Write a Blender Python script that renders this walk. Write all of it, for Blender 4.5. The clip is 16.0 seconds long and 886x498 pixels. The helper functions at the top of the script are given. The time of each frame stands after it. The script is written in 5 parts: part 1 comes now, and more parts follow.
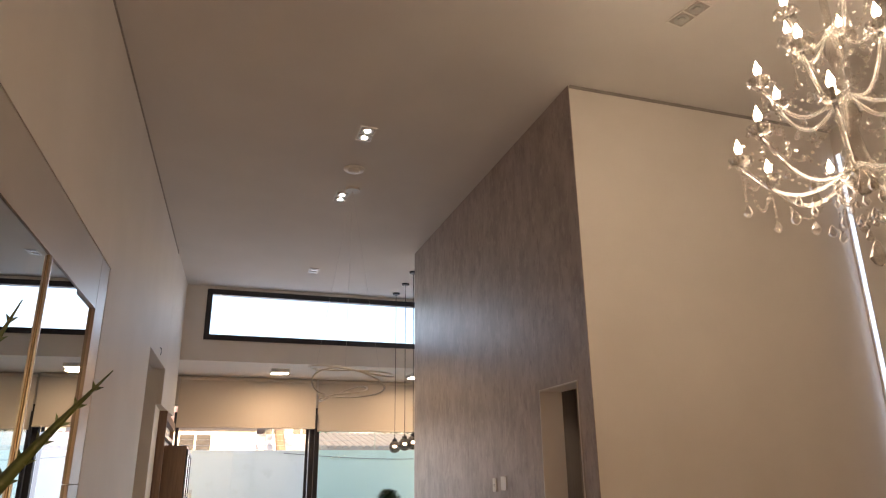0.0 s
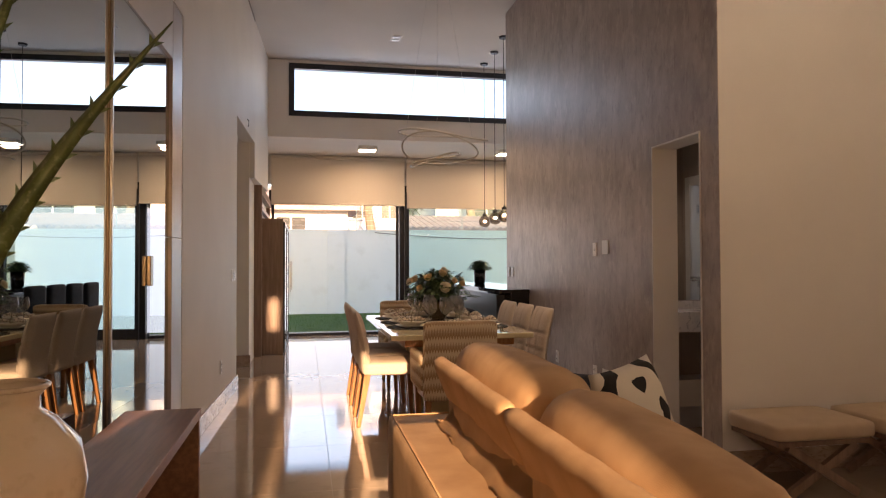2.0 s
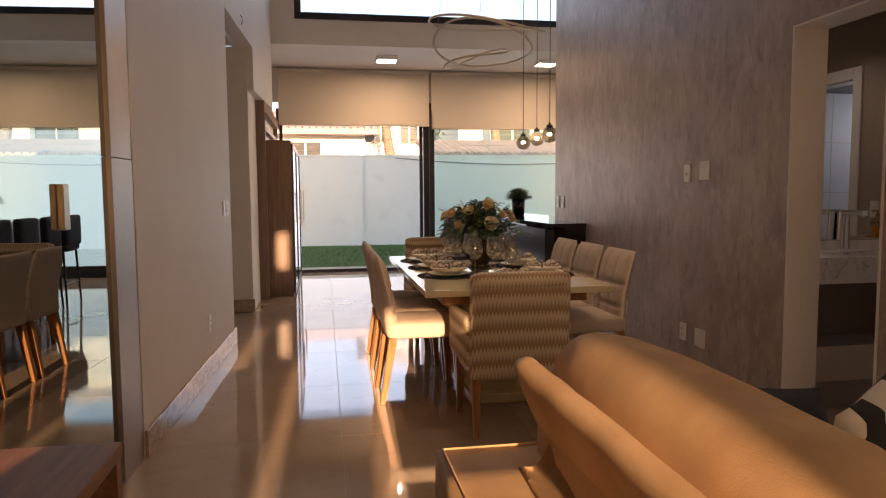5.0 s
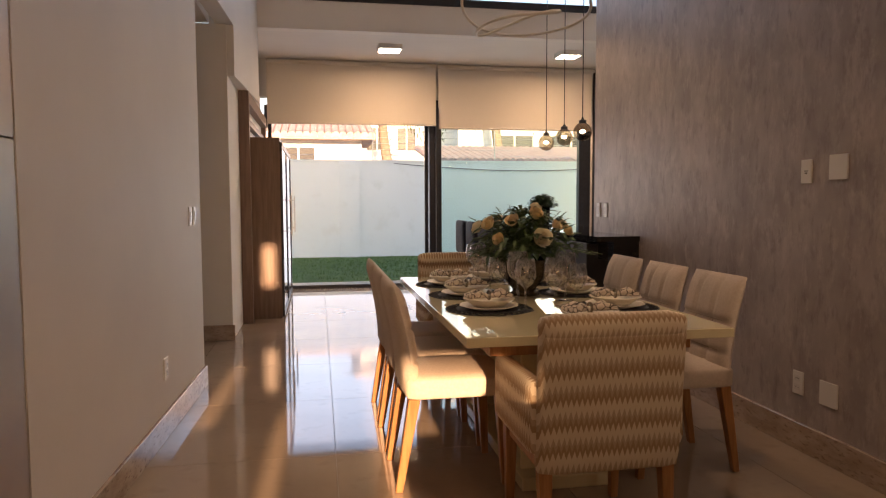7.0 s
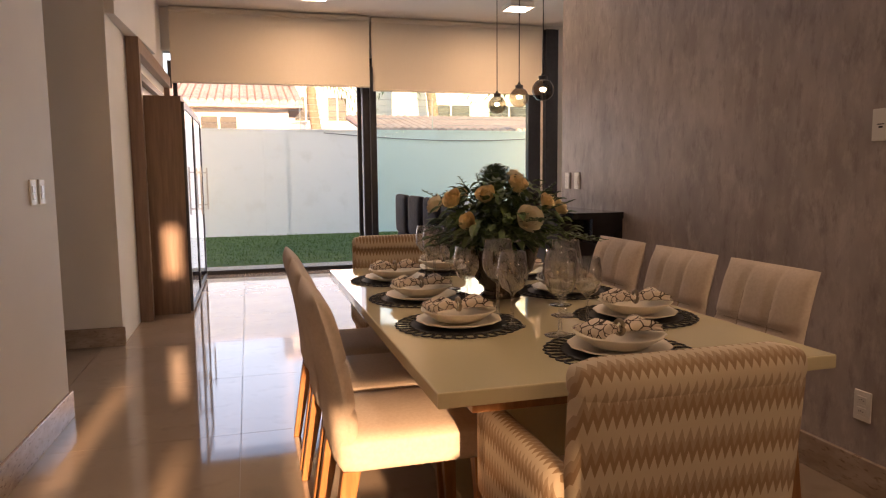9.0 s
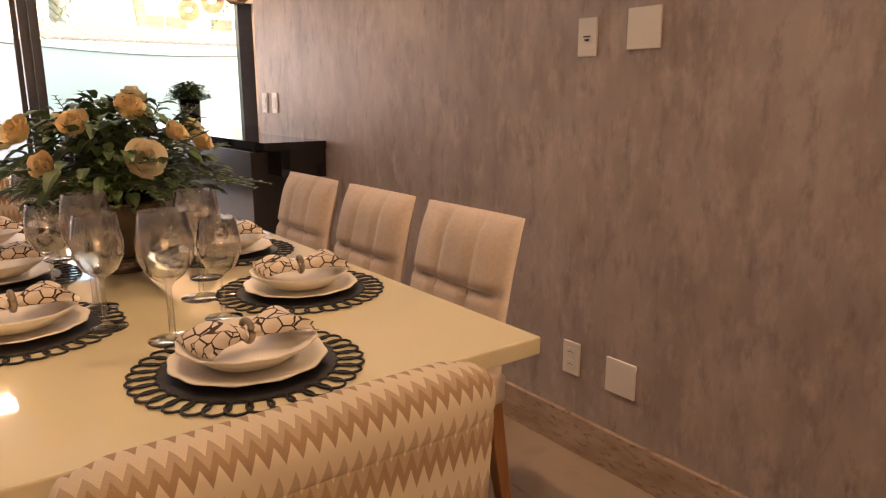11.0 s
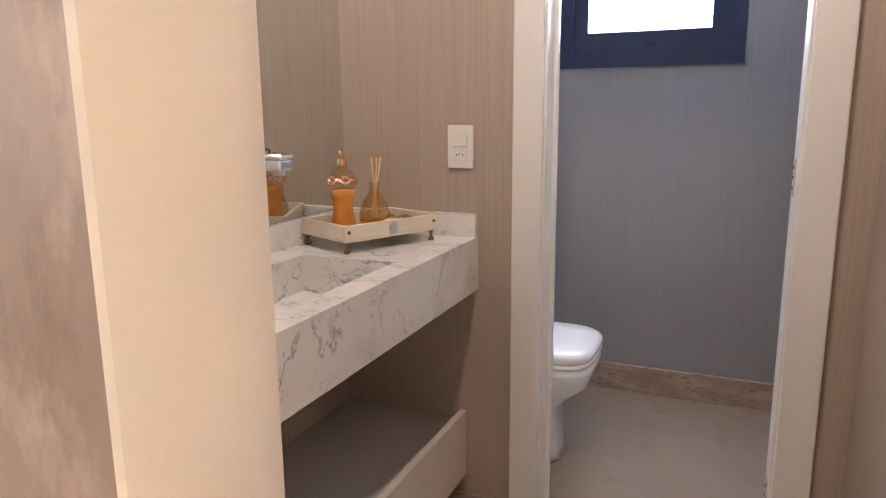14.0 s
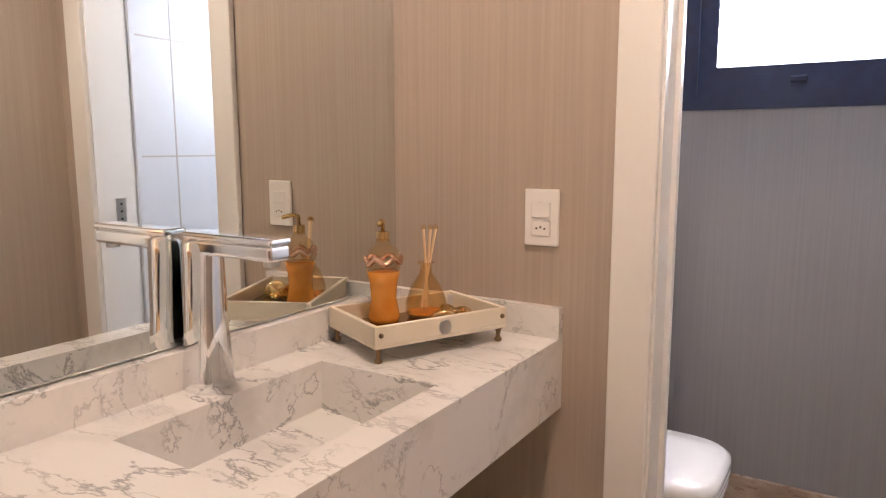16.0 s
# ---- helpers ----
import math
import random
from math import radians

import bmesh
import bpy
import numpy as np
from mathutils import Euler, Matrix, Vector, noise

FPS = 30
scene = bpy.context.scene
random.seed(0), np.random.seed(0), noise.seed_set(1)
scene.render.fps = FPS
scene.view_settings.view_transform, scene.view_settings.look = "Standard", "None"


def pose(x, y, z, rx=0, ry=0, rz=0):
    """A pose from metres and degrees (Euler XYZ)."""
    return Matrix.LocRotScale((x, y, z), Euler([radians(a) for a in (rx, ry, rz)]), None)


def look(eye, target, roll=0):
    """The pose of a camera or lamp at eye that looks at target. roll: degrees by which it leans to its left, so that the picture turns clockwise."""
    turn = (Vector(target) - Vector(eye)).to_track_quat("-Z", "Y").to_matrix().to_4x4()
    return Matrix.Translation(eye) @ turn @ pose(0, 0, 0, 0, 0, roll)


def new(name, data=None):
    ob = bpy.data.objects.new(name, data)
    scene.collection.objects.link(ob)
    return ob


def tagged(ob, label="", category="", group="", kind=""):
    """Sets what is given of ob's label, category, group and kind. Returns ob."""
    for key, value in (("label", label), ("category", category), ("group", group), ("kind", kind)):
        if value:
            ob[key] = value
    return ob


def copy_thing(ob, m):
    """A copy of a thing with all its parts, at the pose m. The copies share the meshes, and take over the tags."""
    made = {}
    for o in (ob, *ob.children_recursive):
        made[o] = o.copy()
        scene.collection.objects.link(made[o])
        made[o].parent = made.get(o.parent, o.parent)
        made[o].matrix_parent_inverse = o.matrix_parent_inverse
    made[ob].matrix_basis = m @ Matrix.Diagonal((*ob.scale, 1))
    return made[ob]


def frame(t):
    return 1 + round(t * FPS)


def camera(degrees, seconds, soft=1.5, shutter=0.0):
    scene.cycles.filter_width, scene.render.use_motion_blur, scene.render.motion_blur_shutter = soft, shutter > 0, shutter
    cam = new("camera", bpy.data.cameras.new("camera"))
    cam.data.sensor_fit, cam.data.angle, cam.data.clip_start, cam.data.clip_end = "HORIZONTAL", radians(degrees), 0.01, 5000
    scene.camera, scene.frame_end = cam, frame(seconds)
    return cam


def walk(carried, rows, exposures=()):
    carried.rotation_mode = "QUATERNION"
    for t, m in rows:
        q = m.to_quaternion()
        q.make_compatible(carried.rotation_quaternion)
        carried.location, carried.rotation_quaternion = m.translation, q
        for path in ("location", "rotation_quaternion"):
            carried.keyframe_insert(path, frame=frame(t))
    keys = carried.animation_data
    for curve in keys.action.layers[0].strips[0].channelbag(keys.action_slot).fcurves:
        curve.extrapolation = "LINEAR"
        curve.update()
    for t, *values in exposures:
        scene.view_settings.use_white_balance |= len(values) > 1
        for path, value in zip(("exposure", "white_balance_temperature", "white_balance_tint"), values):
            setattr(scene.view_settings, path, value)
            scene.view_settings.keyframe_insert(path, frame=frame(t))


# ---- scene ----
PATH = [
    (0, (0.02, -1.639, 1.462), (0.611, 0.164, 2.096), -0.7),
    (0.5, (0.022, -1.566, 1.401), (0.544, 0.306, 1.87), -0.7),
    (1, (0.028, -1.436, 1.351), (0.494, 0.484, 1.661), -0.3),
    (1.5, (0.024, -1.29, 1.296), (0.444, 0.658, 1.466), -0.2),
    (2, (0.02, -1.154, 1.28), (0.41, 0.807, 1.326), -0.2),
    (2.5, (0.012, -0.968, 1.23), (0.388, 0.996, 1.197), -0.2),
    (3, (0.007, -0.773, 1.219), (0.372, 1.191, 1.133), -0.3),
    (3.5, (0.046, -0.554, 1.246), (0.391, 1.411, 1.106), -0.4),
    (4, (0.001, -0.336, 1.235), (0.349, 1.628, 1.091), -0.2),
    (4.2, (0.036, -0.233, 1.283), (0.373, 1.732, 1.121), -0.4),
    (6.3, (0.128, 0.985, 1.3), (0.462, 2.95, 1.136), -0.4),
    (6.5, (0.087, 1.111, 1.258), (0.444, 3.074, 1.119), -0.2),
    (7, (0.103, 1.424, 1.267), (0.456, 3.387, 1.13), -0.2),
    (7.5, (0.1, 1.715, 1.269), (0.454, 3.679, 1.135), -0.2),
    (8, (0.144, 2.015, 1.251), (0.509, 3.977, 1.117), -0.2),
    (8.2, (0.168, 2.13, 1.258), (0.544, 4.09, 1.123), -0.2),
    (10.3, (0.506, 2.785, 1.212), (1.459, 4.495, 0.801), -0.1),
    (10.5, (0.58, 2.836, 1.214), (1.589, 4.51, 0.793), 0.1),
    (11, (0.786, 2.961, 1.234), (1.95, 4.527, 0.799), -0.1),
    (11.5, (0.985, 3.021, 1.232), (2.341, 4.427, 0.804), -0.1),
    (12, (1.238, 3.038, 1.242), (2.741, 4.29, 0.824), -0.0),
    (12.5, (1.47, 3.032, 1.257), (3.072, 4.154, 0.841), -0.1),
    (13, (1.733, 3.061, 1.253), (3.434, 4.033, 0.85), -0.3),
    (13.5, (1.908, 3.056, 1.268), (3.668, 3.918, 0.865), -0.5),
    (14, (2.14, 3.042, 1.255), (3.943, 3.815, 0.863), -0.5),
    (14.5, (2.326, 3.038, 1.268), (4.145, 3.78, 0.894), -0.3),
    (15, (2.463, 3.083, 1.261), (4.267, 3.868, 0.9), -0.2),
    (15.5, (2.557, 3.147, 1.262), (4.28, 4.103, 0.92), -0.3),
    (16, (2.614, 3.168, 1.301), (4.289, 4.223, 1.011), -0.1),
]
EXPOSURES = [(0, 1.55, 6300, 22), (2, 1.5, 6500, 25), (4, 1.3, 6800, 28), (8, 1.5, 6700, 27), (10.5, 1.8, 7200, 35), (11, 2.55, 7100, 31), (12, 3.5, 6500, 25), (13, 3.72, 5900, 20), (14.5, 4.2, 5700, 17), (16, 4.25, 6300, 21)]
cam = camera(65.4, 16.0, 1.2)
walk(cam, [(t, look(eye, target, roll)) for t, eye, target, roll in PATH], EXPOSURES)

# ---- light ----
world = bpy.data.worlds.new("sky")
scene.world = world
world.use_nodes = True
SUN_ELEV, SUN_DX = radians(11.0), 0.035
wn = world.node_tree.nodes
sky = wn.new("ShaderNodeTexSky")
sky.sky_type = "NISHITA"
sky.sun_disc = False
sky.sun_elevation = SUN_ELEV
sky.sun_rotation = math.pi
world.node_tree.links.new(sky.outputs[0], wn["Background"].inputs[0])
wn["Background"].inputs[1].default_value = 0.15


def sun_lamp():
    d = bpy.data.lights.new("sun", "SUN")
    d.energy, d.angle, d.color = 5.0, radians(0.6), (1.0, 0.66, 0.34)
    ob = new("sun", d)
    ob.matrix_world = look((0, 0, 0), (SUN_DX, 1.0, -math.tan(SUN_ELEV)))


def area_lamp(name, eye, target, w, h, watts, color):
    d = bpy.data.lights.new(name, "AREA")
    d.shape, d.size, d.size_y, d.energy, d.color = "RECTANGLE", w, h, watts, color
    new(name, d).matrix_world = look(eye, target)


def spot_lamp(name, eye, target, watts, color, degrees=70, size=0.03):
    d = bpy.data.lights.new(name, "SPOT")
    d.energy, d.color, d.spot_size, d.spot_blend, d.shadow_soft_size = watts, color, radians(degrees), 0.6, size
    new(name, d).matrix_world = look(eye, target)


def point_lamp(name, at, watts, color, size=0.03):
    d = bpy.data.lights.new(name, "POINT")
    d.energy, d.color, d.shadow_soft_size = watts, color, size
    new(name, d).location = at


WARM = (1.0, 0.72, 0.42)
sun_lamp()
area_lamp("garden_daylight", (1.8, 11.62, 1.2), (1.8, 0, 1.0), 4.2, 2.2, 13, (0.86, 0.93, 1.0))
area_lamp("clerestory_daylight", (2.2, 9.9, 4.0), (2.0, 4, 1.5), 4.8, 0.7, 6, (0.84, 0.92, 1.0))
# added warm fill behind the walk, standing in for bounced sunset light
area_lamp("warm_rear_fill", (-0.5, -4.2, 1.9), (0.6, 4, 1.4), 3.8, 3.0, 8.0, (1.0, 0.52, 0.23))
area_lamp("toilet_daylight", (5.206, 3.42, 1.85), (4.2, 3.3, 1.0), 0.5, 0.5, 0.55, (0.68, 0.83, 1.0))
for lx in (1.03, 3.44):
    area_lamp("panel_lamp_light", (lx, 10.42, 3.15), (lx, 10.42, 0), 0.2, 0.2, 8.5, (1.0, 0.64, 0.30))
point_lamp("chandelier_light", (2.75, 0.85, 2.75), 2.6, (1.0, 0.75, 0.48), 0.25)
# unseen spot added overhead to brighten the lavabo; no fitting stands there
spot_lamp("lavabo_overhead_fill", (3.25, 3.35, 2.55), (3.35, 3.5, 0.9), 3.5, (1.0, 0.80, 0.60), 130, 0.05)
for sx, sy in ((1.13, 3.9), (1.16, 5.47)):
    spot_lamp("ceiling_spot_light", (sx, sy, 4.38), (sx, sy, 0), 26, WARM, 62)


# ---- materials ----
def mat(name, c1, c2=None, rough=0.5, scale=4.0, stretch=(1, 1, 1), metal=0.0, bump=0.0, bscale=None, c3=None, spec=0.5, low=0.35, high=0.65, coat=0.0):
    m = bpy.data.materials.new(name)
    m.use_nodes = True
    n, l = m.node_tree.nodes, m.node_tree.links
    b = n["Principled BSDF"]
    b.inputs["Roughness"].default_value = rough
    b.inputs["Metallic"].default_value = metal
    b.inputs["Specular IOR Level"].default_value = spec
    b.inputs["Coat Weight"].default_value = coat
    b.inputs["Base Color"].default_value = (*c1, 1)
    tc = n.new("ShaderNodeTexCoord")
    mp = n.new("ShaderNodeMapping")
    mp.inputs["Scale"].default_value = stretch
    l.new(tc.outputs["Object"], mp.inputs[0])
    if c2:
        t = n.new("ShaderNodeTexNoise")
        t.inputs["Scale"].default_value, t.inputs["Detail"].default_value = scale, 6
        l.new(mp.outputs[0], t.inputs["Vector"])
        r = n.new("ShaderNodeValToRGB")
        r.color_ramp.elements[0].position, r.color_ramp.elements[1].position = low, high
        r.color_ramp.elements[0].color, r.color_ramp.elements[1].color = (*c1, 1), (*c2, 1)
        l.new(t.outputs[0], r.inputs[0])
        out = r.outputs[0]
        if c3:
            t2 = n.new("ShaderNodeTexNoise")
            t2.inputs["Scale"].default_value, t2.inputs["Detail"].default_value = scale * 3.7, 8
            l.new(mp.outputs[0], t2.inputs["Vector"])
            r2 = n.new("ShaderNodeValToRGB")
            r2.color_ramp.elements[0].position, r2.color_ramp.elements[1].position = 0.55, 0.7
            r2.color_ramp.elements[0].color, r2.color_ramp.elements[1].color = (0, 0, 0, 1), (1, 1, 1, 1)
            l.new(t2.outputs[0], r2.inputs[0])
            x = n.new("ShaderNodeMix")
            x.data_type = "RGBA"
            l.new(r2.outputs[0], x.inputs[0])
            l.new(out, x.inputs[6])
            x.inputs[7].default_value = (*c3, 1)
            out = x.outputs[2]
        l.new(out, b.inputs["Base Color"])
    if bump:
        t3 = n.new("ShaderNodeTexNoise")
        t3.inputs["Scale"].default_value, t3.inputs["Detail"].default_value = bscale or scale * 6, 5
        l.new(mp.outputs[0], t3.inputs["Vector"])
        bp = n.new("ShaderNodeBump")
        bp.inputs["Strength"].default_value, bp.inputs["Distance"].default_value = bump, 0.01
        l.new(t3.outputs[0], bp.inputs["Height"])
        l.new(bp.outputs[0], b.inputs["Normal"])
    return m


def math_node(m, op, a, b=None, c=None):
    n = m.node_tree.nodes.new("ShaderNodeMath")
    n.operation = op
    for i, v in enumerate((a, b, c)):
        if v is None:
            continue
        if isinstance(v, (int, float)):
            n.inputs[i].default_value = v
        else:
            m.node_tree.links.new(v, n.inputs[i])
    return n.outputs[0]


def two_tone(m, mask, dark, light):
    n, l = m.node_tree.nodes, m.node_tree.links
    x = n.new("ShaderNodeMix")
    x.data_type = "RGBA"
    l.new(mask, x.inputs[0])
    x.inputs[6].default_value, x.inputs[7].default_value = (*dark, 1), (*light, 1)
    l.new(x.outputs[2], n["Principled BSDF"].inputs["Base Color"])


def coords(m, kind="Object"):
    n, l = m.node_tree.nodes, m.node_tree.links
    tc = n.new("ShaderNodeTexCoord")
    s = n.new("ShaderNodeSeparateXYZ")
    l.new(tc.outputs[kind], s.inputs[0])
    return s.outputs


def glow(name, color, strength):
    m = bpy.data.materials.new(name)
    m.use_nodes = True
    b = m.node_tree.nodes["Principled BSDF"]
    b.inputs["Base Color"].default_value = (*color, 1)
    b.inputs["Emission Color"].default_value = (*color, 1)
    b.inputs["Emission Strength"].default_value = strength
    return m


def glass(name, color=(1, 1, 1), rough=0.0, ior=1.45):
    m = bpy.data.materials.new(name)
    m.use_nodes = True
    b = m.node_tree.nodes["Principled BSDF"]
    b.inputs["Base Color"].default_value = (*color, 1)
    b.inputs["Transmission Weight"].default_value = 1.0
    b.inputs["Roughness"].default_value = rough
    b.inputs["IOR"].default_value = ior
    return m


def pane(name, color, gloss=0.12):
    m = bpy.data.materials.new(name)
    m.use_nodes = True
    n, l = m.node_tree.nodes, m.node_tree.links
    t, g, x, f = n.new("ShaderNodeBsdfTransparent"), n.new("ShaderNodeBsdfGlossy"), n.new("ShaderNodeMixShader"), n.new("ShaderNodeLayerWeight")
    t.inputs[0].default_value = (*color, 1)
    g.inputs["Roughness"].default_value = 0.0
    f.inputs[0].default_value = 0.5
    edge = math_node(m, "MULTIPLY_ADD", math_node(m, "POWER", f.outputs["Facing"], 3.5), gloss * 4.5, gloss * 0.4)
    l.new(edge, x.inputs[0])
    l.new(t.outputs[0], x.inputs[1])
    l.new(g.outputs[0], x.inputs[2])
    l.new(x.outputs[0], n["Material Output"].inputs[0])
    return m


WHITE = mat("wall_paint", (0.74, 0.71, 0.67), (0.78, 0.75, 0.71), 0.6, 1.5, bump=0.03, bscale=160)
CEIL = mat("ceiling_paint", (0.72, 0.70, 0.67), (0.76, 0.74, 0.71), 0.8, 1.2)
LAVPAPER = mat("ribbed_wallpaper", (0.405, 0.33, 0.265), (0.445, 0.365, 0.295), 0.5, 3.0, (60, 60, 0.6), bump=0.1, bscale=3.2)
GREYPAPER = mat("grey_wallpaper", (0.275, 0.272, 0.276), (0.30, 0.297, 0.302), 0.5, 3.0, (45, 45, 0.6), bump=0.05, bscale=3.2)
FLOOR = mat("polished_porcelain", (0.33, 0.255, 0.19), (0.37, 0.29, 0.22), 0.05, 2.2, spec=0.85, c3=(0.32, 0.245, 0.18))
GROUT = mat("grout", (0.30, 0.26, 0.22), (0.34, 0.30, 0.26), 0.9, 20)
STONE = mat("travertine_baseboard", (0.33, 0.24, 0.18), (0.46, 0.36, 0.28), 0.13, 7, (1, 1, 3), c3=(0.25, 0.17, 0.12), spec=0.7)
TRIM = mat("white_lacquer", (0.78, 0.76, 0.72), (0.80, 0.78, 0.74), 0.3, 3)
BLACK = mat("black_aluminium", (0.012, 0.013, 0.018), (0.02, 0.021, 0.028), 0.35, 30)
MIRROR = mat("mirror_glass", (0.80, 0.84, 0.84), None, 0.0, metal=1.0)
TINTMIRROR = mat("tinted_mirror", (0.40, 0.43, 0.43), None, 0.0, metal=1.0)
BRONZE = mat("champagne_metal", (0.34, 0.275, 0.20), (0.40, 0.325, 0.24), 0.32, 30, metal=1.0)
CHROME = mat("chrome", (0.82, 0.83, 0.84), None, 0.06, metal=1.0)
STEEL = mat("brushed_steel", (0.55, 0.55, 0.54), (0.62, 0.62, 0.6), 0.3, 40, (1, 1, 12), metal=1.0)
GREYLAC = mat("grey_lacquer", (0.48, 0.45, 0.42), (0.51, 0.48, 0.45), 0.35, 2)
WOOD = mat("taupe_wood", (0.185, 0.115, 0.08), (0.25, 0.16, 0.115), 0.4, 3, (14, 14, 1.0), bump=0.06)
CONSOLEWOOD = mat("console_wood", (0.17, 0.072, 0.034), (0.25, 0.115, 0.055), 0.42, 3, (16, 1.0, 16), bump=0.05)
LEGWOOD = mat("honey_wood", (0.30, 0.13, 0.045), (0.42, 0.20, 0.075), 0.3, 5, (12, 12, 1.2))
FABRIC = mat("beige_linen", (0.55, 0.455, 0.365), (0.60, 0.505, 0.415), 0.85, 90, bump=0.25, bscale=420)
SUEDE = mat("tan_suede", (0.46, 0.29, 0.15), (0.59, 0.39, 0.215), 0.75, 5, bump=0.15, bscale=300)
NAVY = mat("navy_fabric", (0.010, 0.014, 0.024), (0.018, 0.024, 0.04), 0.8, 40, bump=0.2)
BLIND = mat("blind_fabric", (0.60, 0.55, 0.48), (0.64, 0.59, 0.52), 0.85, 30, (30, 30, 1), bump=0.05)
TABLETOP = mat("cream_lacquered_glass", (0.74, 0.66, 0.42), (0.77, 0.69, 0.45), 0.03, 2, spec=0.6, coat=0.5)
PORCELAIN = mat("white_porcelain", (0.80, 0.78, 0.74), (0.82, 0.80, 0.76), 0.12, 5)

PANE = pane("window_pane", (0.86, 0.97, 0.95), 0.05)
CLEARPANE = pane("clear_pane", (0.97, 0.98, 0.98), 0.05)
WINEGLASS = pane("thin_clear_glass", (0.95, 0.95, 0.94), 0.42)
# glows by itself in place of daylight behind frosted glass
FROSTGLOW = glow("frosted_pane_glow", (0.93, 0.97, 1.0), 1.5)
LAMPGLOW = glow("lamp_diffuser", (1.0, 0.86, 0.62), 14)
BULB = glow("bulb_glow", (1.0, 0.80, 0.5), 30)
BLACKGLOSS = mat("black_glass", (0.012, 0.012, 0.014), (0.016, 0.016, 0.018), 0.05, 5)
DARKGREY = mat("graphite_lacquer", (0.045, 0.045, 0.05), (0.055, 0.055, 0.06), 0.35, 4)


def zigzag_fabric(name, across):
    m = mat(name, (0.5, 0.4, 0.3), None, 0.8, bump=0.2, bscale=500)
    s = coords(m)
    u = s[across]
    tri = math_node(m, "PINGPONG", u, 0.0098)
    v = math_node(m, "ADD", math_node(m, "ADD", s[2], s[1 - across]), math_node(m, "MULTIPLY", tri, 2.9))
    band = math_node(m, "FRACT", math_node(m, "DIVIDE", v, 0.086))
    pale = math_node(m, "LESS_THAN", band, 0.46)
    mid = math_node(m, "MULTIPLY", math_node(m, "GREATER_THAN", band, 0.74), 0.32)
    two_tone(m, math_node(m, "ADD", math_node(m, "MULTIPLY", pale, 0.95), mid), (0.37, 0.245, 0.14), (0.68, 0.575, 0.42))
    return m


def marble(name):
    """White stone with soft grey clouds and a few thin broken veins."""
    m = mat(name, (0.72, 0.70, 0.67), None, 0.22)
    n, l = m.node_tree.nodes, m.node_tree.links
    tc, rot = n.new("ShaderNodeTexCoord"), n.new("ShaderNodeMapping")
    rot.inputs["Rotation"].default_value = (0.5, 0.7, 0.6)
    rot.inputs["Scale"].default_value = (1.0, 0.45, 0.8)
    l.new(tc.outputs["Object"], rot.inputs[0])

    def noise(scale, detail, rough, warp):
        t = n.new("ShaderNodeTexNoise")
        t.inputs["Scale"].default_value, t.inputs["Detail"].default_value = scale, detail
        t.inputs["Roughness"].default_value, t.inputs["Distortion"].default_value = rough, warp
        l.new(rot.outputs[0], t.inputs["Vector"])
        return t.outputs[0]

    def clamp(value, lo, span):
        return math_node(m, "MINIMUM", math_node(m, "MAXIMUM", math_node(m, "DIVIDE", math_node(m, "SUBTRACT", value, lo), span), 0.0), 1.0)

    dark = math_node(m, "MULTIPLY", clamp(noise(7, 8, 0.65, 0.3), 0.50, 0.28), 0.38)
    for scale, width, amount, gate in ((5.5, 0.014, 0.85, 0.43), (11.0, 0.015, 0.6, 0.46)):
        d = math_node(m, "ABSOLUTE", math_node(m, "SUBTRACT", noise(scale, 8, 0.62, 0.25), 0.5))
        line = math_node(m, "SUBTRACT", 1.0, math_node(m, "MINIMUM", math_node(m, "DIVIDE", d, width), 1.0))
        line = math_node(m, "MULTIPLY", math_node(m, "MULTIPLY", line, clamp(noise(scale * 0.8 + 1.3, 3, 0.5, 0.0), gate, 0.12)), amount)
        dark = math_node(m, "MAXIMUM", dark, line)
    two_tone(m, dark, (0.75, 0.73, 0.70), (0.24, 0.235, 0.24))
    return m


def napkin_fabric():
    m = mat("netted_napkin", (0.7, 0.6, 0.5), None, 0.85)
    n, l = m.node_tree.nodes, m.node_tree.links
    tc, v = n.new("ShaderNodeTexCoord"), n.new("ShaderNodeTexVoronoi")
    v.feature = "DISTANCE_TO_EDGE"
    v.inputs["Scale"].default_value = 36
    l.new(tc.outputs["Object"], v.inputs["Vector"])
    two_tone(m, math_node(m, "GREATER_THAN", v.outputs["Distance"], 0.055), (0.05, 0.03, 0.02), (0.72, 0.62, 0.50))
    return m


def ornament_fabric():
    m = mat("black_ornament_fabric", (0.7, 0.66, 0.58), None, 0.85)
    s = coords(m)
    a = math_node(m, "ABSOLUTE", s[0])
    b = math_node(m, "ABSOLUTE", s[2])
    w1 = math_node(m, "SINE", math_node(m, "ADD", math_node(m, "MULTIPLY", a, 34), math_node(m, "MULTIPLY", math_node(m, "SINE", math_node(m, "MULTIPLY", b, 31)), 1.5)))
    w2 = math_node(m, "SINE", math_node(m, "ADD", math_node(m, "MULTIPLY", b, 29), math_node(m, "MULTIPLY", math_node(m, "COSINE", math_node(m, "MULTIPLY", a, 26)), 1.7)))
    two_tone(m, math_node(m, "GREATER_THAN", math_node(m, "ADD", w1, w2), -0.75), (0.012, 0.011, 0.012), (0.72, 0.67, 0.58))
    return m




